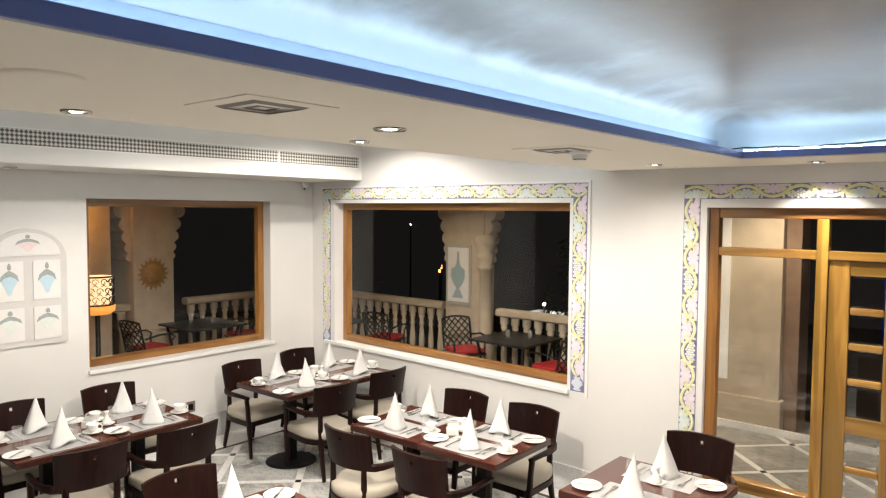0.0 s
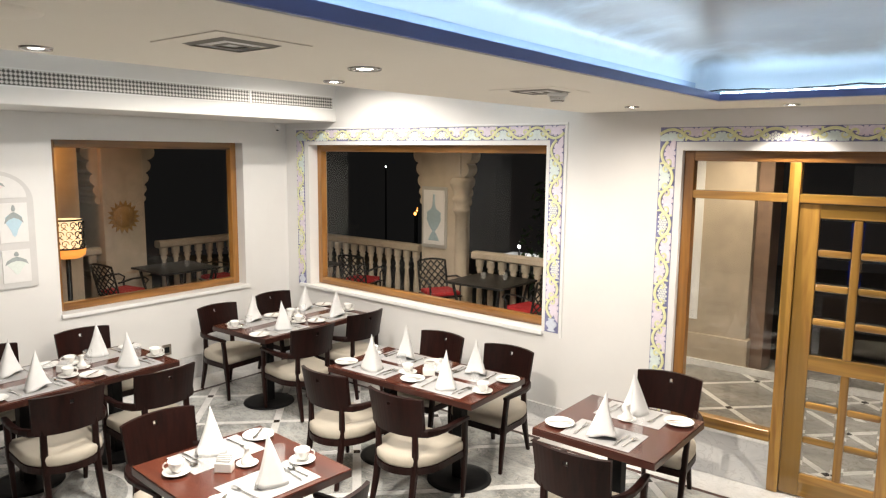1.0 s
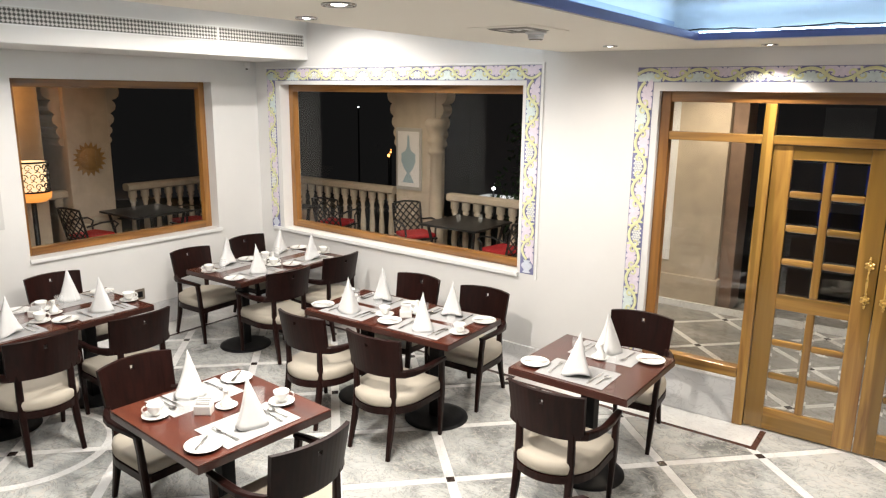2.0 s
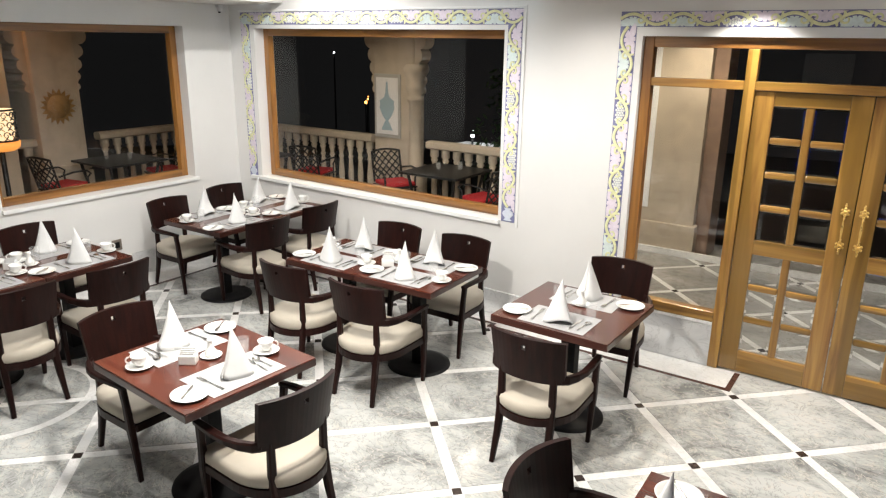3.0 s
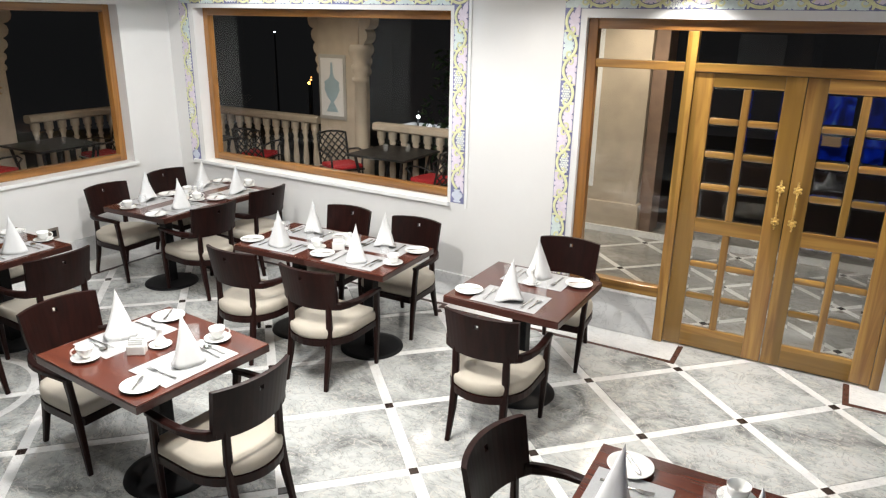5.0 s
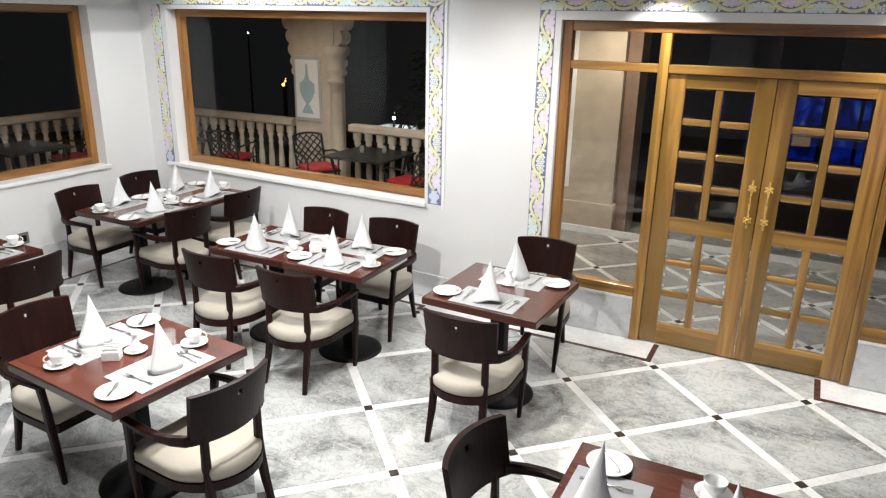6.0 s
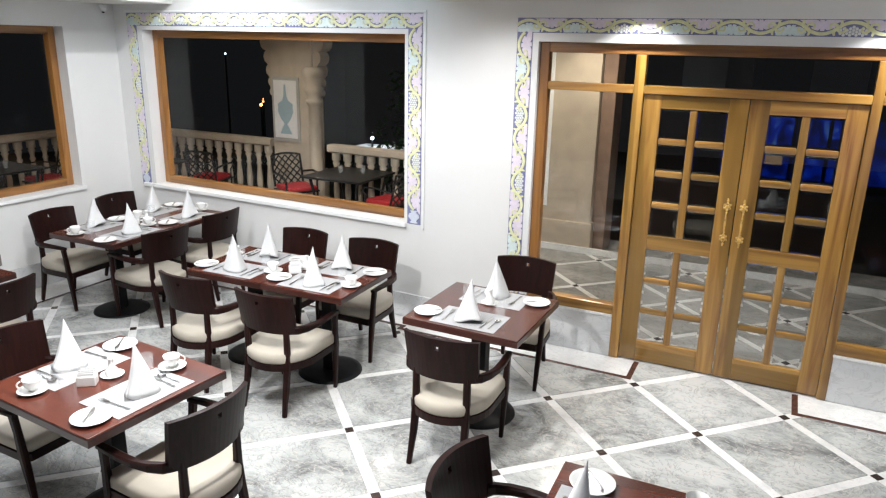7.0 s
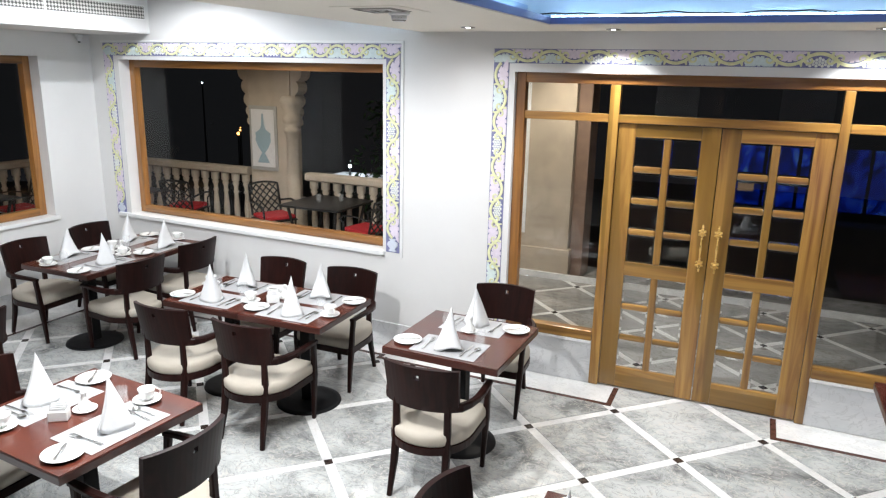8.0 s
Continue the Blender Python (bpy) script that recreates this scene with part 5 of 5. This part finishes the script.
part("vase", outline_slab([(x, z) for x, z in prof] + [(-x, z) for x, z in prof[::-1]], 0.003), mat("panel_vase_blue", (0.38, 0.50, 0.56), 0.6, noise_scale=30, noise_amount=0.25), vpp, "", Matrix.Translation((-6.385, 8.004, 1.43)))
sun = thing("sun_ornament", "round brass sun with pointed rays hung on the pillar", "wall ornament")
bm = bmesh.new()
pts = []
for i in range(36):
    a = 2 * math.pi * i / 36
    r = 0.24 if i % 2 == 0 else 0.175
    pts.append((5.09 + r * math.cos(a), 1.41 + r * math.sin(a)))
M_BRONZE = mat("dull_gold_bronze", (0.42, 0.25, 0.09), 0.55, 0.35, noise_scale=14, noise_amount=0.3)
part("rays", yz_slab(pts, -9.80, -9.785), M_BRONZE, sun)
dome = lathe([(0, 0.05), (0.06, 0.045), (0.12, 0.028), (0.155, 0.0)], 28)
part("face", dome, M_BRONZE, sun, "", Matrix.Translation((-9.785, 5.09, 1.41)) @ Matrix.Rotation(math.pi / 2, 4, "Y"))


def iron_chair(x, y, turn):
    c = thing("terrace_chair", "black cast-iron terrace armchair with lattice back and red cushion", "chair", "terrace chairs", pose(x, y, -0.03, 0, 0, turn))
    for s in (-1, 1):
        part("leg", sweep([(s * 0.24, 0.24, 0), (s * 0.22, 0.20, 0.2), (s * 0.22, 0.20, 0.42)], 0.025, 0.025, up=(0, 1, 0)), M_IRON, c)
        part("leg", sweep([(s * 0.22, -0.28, 0), (s * 0.20, -0.22, 0.2), (s * 0.20, -0.20, 0.42)], 0.025, 0.025, up=(0, 1, 0)), M_IRON, c)
        part("armrest", sweep([(s * 0.22, -0.24, 0.62), (s * 0.27, -0.05, 0.66), (s * 0.27, 0.15, 0.65), (s * 0.25, 0.22, 0.60), (s * 0.23, 0.18, 0.55), (s * 0.22, 0.19, 0.42)], 0.03, 0.02, up=(0.3, 0.2, 1)), M_IRON, c)
    part("seat", boxed(-0.24, 0.24, -0.22, 0.24, 0.405, 0.425, bevel=0.005), M_IRON, c)
    part("cushion", boxed(-0.22, 0.22, -0.20, 0.22, 0.426, 0.485, bevel=0.024), M_RED, c, "red fabric seat cushion")

    def bent(u, v):
        return (0.23 * u, -0.22 - 0.10 * v - 0.04 * (1 - u * u), 0.44 + 0.41 * v)

    rim = [bent(-0.92, i / 6) for i in range(6)] + [bent(-0.92 + 1.84 * i / 10, 1 + 0.06 * math.sin(math.pi * i / 10)) for i in range(11)] + [bent(0.92, 1 - i / 6) for i in range(1, 7)]
    back = part("back_frame", sweep(rim, 0.028, 0.022, up=(0, 1, 0.1)), M_IRON, c)
    bm = bmesh.new()
    for k in range(-4, 5):
        for sg in (-1, 1):
            run = []
            for i in range(9):
                v = i / 8
                u = k * 0.42 + sg * (v - 0.5) * 1.7
                if abs(u) <= 0.93:
                    run.append(bent(u, v))
            if len(run) > 1:
                sweep(run, 0.018, 0.014, bm, up=(0, 1, 0.1))
    part("lattice", bm, M_IRON, back, "crossed iron lattice")
    return c


def iron_table(x, y):
    t = thing("terrace_table", "dark cast-iron terrace table with a slab top", "table", "terrace tables")
    part("top", boxed(x - 0.45, x + 0.45, y - 0.45, y + 0.45, 0.67, 0.70, bevel=0.01), M_IRON, t)
    for sx in (-1, 1):
        for sy in (-1, 1):
            part("leg", sweep([(x + sx * 0.40, y + sy * 0.40, -0.03), (x + sx * 0.30, y + sy * 0.30, 0.3), (x + sx * 0.36, y + sy * 0.36, 0.67)], 0.035, 0.035, up=(0, 1, 0)), M_IRON, t)


iron_table(-5.09, 7.62)
iron_table(-8.05, 6.9)
iron_table(-9.15, 5.5)
for spec in ((-5.98, 7.66, -118), (-4.45, 7.55, 78), (-7.5, 7.62, 15), (-8.75, 7.5, -85), (-9.35, 4.80, 10), (-9.3, 6.32, 172)):
    iron_chair(*spec)
for x, y in ((-9.3, 5.4), (-9.05, 5.6), (-5.2, 7.6), (-4.95, 7.75)):
    b = thing("terrace_glass", "small clear glass on the terrace table", "drinking glass", "terrace glassware")
    part("body", lathe([(0, 0.70), (0.03, 0.70), (0.035, 0.80), (0.032, 0.80), (0.027, 0.71), (0, 0.71)], 14, None, x, y), M_TUMBLER, b)

# pier and dark return seen through the side light
pier = thing("entrance_pier", "pale plastered pier outside the entrance with a recessed panel", "pier")
part("face", boxed(-3.0, -1.96, 8.05, 8.75, -0.03, 2.95), M_STONE, pier)
part("foot", boxed(-3.04, -1.93, 8.02, 8.78, -0.03, 0.34, bevel=0.01), M_STONE, pier)
part("panel_moulding", boxed(-2.90, -2.50, 8.038, 8.05, 0.5, 2.8, bevel=0.004), M_TRIM, pier)
part("brown_post", boxed(-1.955, -1.80, 8.15, 8.55, -0.03, 2.95, bevel=0.01), mat("brown_stone", (0.26, 0.17, 0.12), 0.7, noise_scale=6, noise_amount=0.3), pier)
st = thing("white_step", "low white marble kerb along the terrace edge", "kerb")
part("kerb", boxed(-3.02, 2.6, 7.985, 8.018, -0.03, 0.05, bevel=0.004), M_WHITE_MARBLE, st)

# lantern on a stand by the west window
ln = thing("lantern", "pierced metal lantern glowing orange on the terrace", "lantern")
M_GLOW = glow("lantern_glow", (1.0, 0.72, 0.42), 1.0)
LX, LY = -9.1, 3.98
part("glass", lathe([(0, 1.13), (0.17, 1.13), (0.18, 1.5), (0, 1.5)], 24, None, LX, LY), M_GLOW, ln)


def on_drum(a, z):
    return (LX + 0.195 * math.cos(a), LY + 0.195 * math.sin(a), z)


bm = bmesh.new()
for k in range(12):
    for j in range(3):
        a0, zc = 2 * math.pi * (k + 0.5 * (j % 2)) / 12, 1.20 + 0.115 * j
        curl = [on_drum(a0 + (0.24 - 0.018 * i) * math.cos(0.75 * i), zc + (0.050 - 0.004 * i) * math.sin(0.75 * i)) for i in range(11)]
        sweep(curl, [0.026, 0.030, 0.026, 0.022, 0.022, 0.020, 0.020, 0.018, 0.016, 0.014, 0.012], 0.010, bm)
        sweep([on_drum(a0 - 0.16, zc - 0.055), on_drum(a0, zc - 0.035), on_drum(a0 + 0.18, zc - 0.060)], [0.010, 0.034, 0.010], 0.010, bm)
part("pierced_shade", bm, M_IRON, ln, "dark metal scrollwork round the drum")
for z in (1.135, 1.495):
    part("rim", sweep([on_drum(2 * math.pi * i / 28, z) for i in range(28)], 0.012, 0.022, closed=True), M_IRON, ln)
part("base", lathe([(0, 1.01), (0.15, 1.01), (0.205, 1.05), (0.215, 1.12), (0.16, 1.125), (0, 1.125)], 24, None, LX, LY), glow("amber_glass_glow", (1.0, 0.36, 0.07), 0.75), ln, "glowing amber glass tray")
# added lamp without a fixture, above the lantern, for the wall's orange glow
lamp = bpy.data.lights.new("orange_wall_fill", "POINT")
lamp.energy, lamp.color, lamp.shadow_soft_size = 10, (1, 0.45, 0.12), 0.012
new("orange_wall_fill", lamp).location = (LX - 0.3, LY - 0.12, 2.25)
structure("terrace_wall_end", boxed(-10.5, -9.75, 3.2, 4.46, -0.03, 2.95, bevel=0.01), M_STONE, "sandstone wall end lit orange above the lantern", "wall")
part("stand", lathe([(0.18, -0.03), (0.16, 0.0), (0.03, 0.03), (0.03, 1.02)], 16, None, LX, LY), M_IRON, ln)

# faintly glowing screen behind the garden, added to lift the black outside the windows
bm = bmesh.new()
ringed = [[bm.verts.new((38 * math.cos(a), 38 * math.sin(a), z)) for a in [math.pi * i / 32 for i in range(14, 58)]] for z in (-3.0, 18.0)]
for i in range(len(ringed[0]) - 1):
    bm.faces.new((ringed[0][i], ringed[0][i + 1], ringed[1][i + 1], ringed[1][i]))
structure("backdrop", bm, glow("backdrop_black_lift", (0.0065, 0.0062, 0.0062), 0.8), "faintly glowing dark screen added beyond the garden at night", "backdrop")

# night lights far off
for x, y, z, r, col, st in ((-16.95, 20, 0.09, 0.06, (1, 0.40, 0.08), 6), (-16.86, 20, 0.21, 0.035, (1, 0.42, 0.12), 4), (-16.93, 20.1, 0.29, 0.025, (1, 0.38, 0.08), 3), (-22.15, 24, 1.7, 0.035, (0.9, 0.95, 1), 8), (-11.1, 18, -0.43, 0.05, (1, 1, 1), 12)):
    n = thing("garden_lamp", "small distant garden lamp glowing in the dark", "lamp", "garden lamps")
    part("globe", lathe([(0, z - r), (r * 0.7, z - r * 0.7), (r, z), (r * 0.7, z + r * 0.7), (0, z + r)], 14, None, x, y), glow("garden_lamp_globe", col, st), n)
    part("post", lathe([(0.05, -3.0), (0.03, z - r)], 8, None, x, y), M_IRON, n)
bulb = bpy.data.lights.new("garden_lamp_bulb", "POINT")
bulb.energy, bulb.color, bulb.shadow_soft_size = 30, (0.95, 0.97, 1), 0.004
new("garden_lamp_bulb", bulb).location = (-11.0, 17.86, -0.25)
cn = thing("garden_canopy", "white cloth canopy on posts in the garden", "canopy")
part("cloth", boxed(-11.7, -9.6, 17.6, 18.6, -0.80, -0.70, bevel=0.03), M_LINEN, cn)
for x in (-11.6, -9.7):
    for y in (17.7, 18.5):
        part("post", lathe([(0.04, -3.0), (0.04, -0.80)], 8, None, x, y), M_IRON, cn)
tr = thing("tree", "slender dark green tree beyond the balustrade", "tree")
part("trunk", sweep([(-5.45, 10.4, -3.0), (-5.5, 10.38, -1.2), (-5.6, 10.3, 0.4), (-5.7, 10.2, 1.5)], [0.16, 0.12, 0.08, 0.03], [0.16, 0.12, 0.08, 0.03], up=(0, 1, 0)), mat("bark", (0.09, 0.065, 0.045), 0.9, noise_scale=20, noise_amount=0.4), tr)
leaf_rnd = random.Random(11)
bm = bmesh.new()
for k in range(420):
    a, u, h = leaf_rnd.uniform(0, 6.28), leaf_rnd.random() ** 0.6, leaf_rnd.uniform(-0.9, 1.0)
    c = Vector((-5.65 + 0.55 * u * math.cos(a) * (1 - 0.4 * abs(h)), 10.25 + 0.5 * u * math.sin(a) * (1 - 0.4 * abs(h)), 0.9 + h))
    d = Vector((leaf_rnd.gauss(0, 1), leaf_rnd.gauss(0, 1), leaf_rnd.gauss(-0.4, 0.7))).normalized() * 0.07
    e = d.cross(Vector((leaf_rnd.gauss(0, 1), leaf_rnd.gauss(0, 1), 1))).normalized() * 0.026
    bm.faces.new([bm.verts.new(p) for p in (c - d, c + e, c + d, c - e)])
part("crown", bm, mat("dark_foliage", (0.05, 0.11, 0.04), 0.6, noise_scale=6, noise_amount=0.4), tr)

# stand-in counter behind the viewer; its blue glow is added for the door reflections
bar = thing("bar_counter", "unseen stand-in counter whose blue glow reflects in the door panes", "bar counter")
M_BLUE_GLOW = glow("blue_panel_glow", (0.01, 0.09, 1.0), 1.05)
nt = M_BLUE_GLOW.node_tree
tex = nt.nodes.new("ShaderNodeTexNoise")
tex.inputs["Scale"].default_value, tex.inputs["Detail"].default_value, tex.inputs["Distortion"].default_value = 2.6, 3.0, 1.5
gpos = nt.nodes.new("ShaderNodeNewGeometry")
nt.links.new(gpos.outputs["Position"], tex.inputs["Vector"])
rp = nt.nodes.new("ShaderNodeValToRGB")
rp.color_ramp.elements[0].position, rp.color_ramp.elements[0].color = 0.38, (0.002, 0.008, 0.10, 1)
rp.color_ramp.elements[1].position, rp.color_ramp.elements[1].color = 0.74, (0.25, 0.55, 1.0, 1)
rp.color_ramp.elements.new(0.56).color = (0.008, 0.05, 0.85, 1)
nt.links.new(tex.outputs["Fac"], rp.inputs["Fac"])
nt.links.new(rp.outputs["Color"], nt.nodes["Principled BSDF"].inputs["Emission Color"])
part("body", boxed(-0.42, 2.45, -3.9, -3.35, 0, 1.30, bevel=0.01), M_MAHOGANY, bar)
part("top", boxed(-0.45, 2.5, -3.95, -3.28, 1.301, 1.345, bevel=0.008), M_TOP, bar)
for i in range(5):
    part("panel", boxed(-0.36 + 0.55 * i, 0.13 + 0.55 * i, -3.348, -3.335, 0.16, 1.25, bevel=0.002), M_BLUE_GLOW, bar, "added blue glowing panel for the door panes' reflection")
# glowing squares, added for the tan patches reflected in the door panes
M_WARM_GLOW = glow("tan_reflection_glow", (1.0, 0.62, 0.32), 0.9)
for x, z in ((0.96, 0.36), (-0.28, 0.40)):
    part("tan_glow_square", boxed(x, x + 0.30, -3.334, -3.30, z, z + 0.22, bevel=0.006), M_WARM_GLOW, bar, "added tan glowing square for the door panes' reflection")
# unseen blocker, added to keep the blue panels from reflecting in window_2
structure("wall_behind", boxed(-0.66, -0.52, Y_S, -0.5, 0, Z_SOFFIT - 0.01, bevel=0.004), M_PANEL, "unseen dark wood panel that keeps the blue glow out of the north window", "wall")

# pale framed panels on the wall behind the viewer
for x0, x1 in ((-1.95, -1.15), (0.30, 1.20)):
    fp = thing("framed_panel", "tall pale framed panel on the dark wood wall", "wall panel", "framed wall panels")
    part("panel", boxed(x0, x1, Y_S, Y_S + 0.02, 1.45, 2.2, bevel=0.004), M_WALL, fp)
    for a, b in ((x0 - 0.05, x0), (x1, x1 + 0.05)):
        part("frame", boxed(a, b, Y_S, Y_S + 0.035, 1.40, 2.25, bevel=0.006), M_MAHOGANY, fp)

# ---------------- floor pieces ----------------
GX, GY, GU = -1.249, 4.291, 0.502
REGIONS = [(-5.98, X_E, Y_S, 4.86), (-0.79, 0.30, 4.86, 5.24), (-5.98, -2.76, 4.86, 4.925)]
BAND = 0.033
tiles = []
for i in range(-12, 12):
    for j in range(-8, 16):
        def corner(a, b):
            return (GX + (i + a) * GU + (j + b) * GU, GY + (i + a) * GU - (j + b) * GU)
        e = BAND / (GU * math.sqrt(2))
        quad = [corner(e, e), corner(1 - e, e), corner(1 - e, 1 - e), corner(e, 1 - e)]
        for r in REGIONS:
            poly = clip_polygon(quad, *r)
            if len(poly) > 2:
                xs, ys = [p[0] for p in poly], [p[1] for p in poly]
                if (max(xs) - min(xs)) * (max(ys) - min(ys)) > 0.0006:
                    part("tile", slab(poly, -0.004, 0.0, 0.0008), M_GREY_MARBLE, FLOOR)
        x, y = corner(0, 0)
        if REGIONS[0][0] < x < X_E and Y_S < y < 4.84 or (-0.8 < x < 0.31 and y < 5.2 and y > 4.7):
            q = 0.036
            part("inlay", slab([(x + q, y), (x, y + q), (x - q, y), (x, y - q)][::-1], -0.004, 0.0006), M_DARK_MARBLE, FLOOR)
GROUND = bpy.data.objects["terrace_floor"]
part("terrace_band", boxed(-4.2, 2.6, 5.42, 7.98, -0.032, -0.027), M_WHITE_MARBLE, GROUND, "white marble bands between the terrace tiles")
for i in range(-6, 12):
    for j in range(-14, 8):
        e = BAND / (GU * math.sqrt(2))
        quad = [(GX + (i + a + j + b) * GU, GY + (i + a - j - b) * GU) for a, b in ((e, e), (1 - e, e), (1 - e, 1 - e), (e, 1 - e))]
        poly = clip_polygon(quad, -4.2, 2.6, 5.42, 7.98)
        if len(poly) > 2 and max(p[0] for p in poly) - min(p[0] for p in poly) > 0.03 and max(p[1] for p in poly) - min(p[1] for p in poly) > 0.03:
            part("tile", slab(poly, -0.03, -0.023, 0.0008), M_PAVE, GROUND)
        x, y = GX + (i + j) * GU, GY + (i - j) * GU
        if -4.1 < x < 2.5 and 5.5 < y < 7.9:
            q = 0.036
            part("inlay", slab([(x + q, y), (x, y + q), (x - q, y), (x, y - q)][::-1], -0.03, -0.0222), M_DARK_MARBLE, GROUND)
for x0, x1, y0, y1 in ((-5.98, -2.76, 4.925, 4.962), (-2.797, -2.76, 4.86, 4.925), (-2.76, -0.79, 4.86, 4.897), (-0.83, -0.79, 4.897, 5.19), (0.30, 0.34, 4.86, 5.19), (0.34, X_E, 4.86, 4.897), (-6.017, -5.98, Y_S, 4.962)):
    part("border_strip", boxed(x0, x1, y0, y1, -0.004, 0.0008), M_BROWN_MARBLE, FLOOR)
ring = bmesh.new()
for r0, r1 in ((0.50, 0.56),):
    n = 64
    a = [ring.verts.new((-4.78 + r0 * math.cos(2 * math.pi * i / n), 1.87 + r0 * math.sin(2 * math.pi * i / n), 0.0012)) for i in range(n)]
    b = [ring.verts.new((-4.78 + r1 * math.cos(2 * math.pi * i / n), 1.87 + r1 * math.sin(2 * math.pi * i / n), 0.0012)) for i in range(n)]
    a0 = [ring.verts.new(v.co - Vector((0, 0, 0.004))) for v in a]
    b0 = [ring.verts.new(v.co - Vector((0, 0, 0.004))) for v in b]
    for i in range(n):
        j = (i + 1) % n
        ring.faces.new((a[i], b[i], b[j], a[j]))
        ring.faces.new((a0[i], a[i], a[j], a0[j]))
        ring.faces.new((b[i], b0[i], b0[j], b[j]))
part("ring_inlay", ring, M_WHITE_MARBLE, FLOOR)
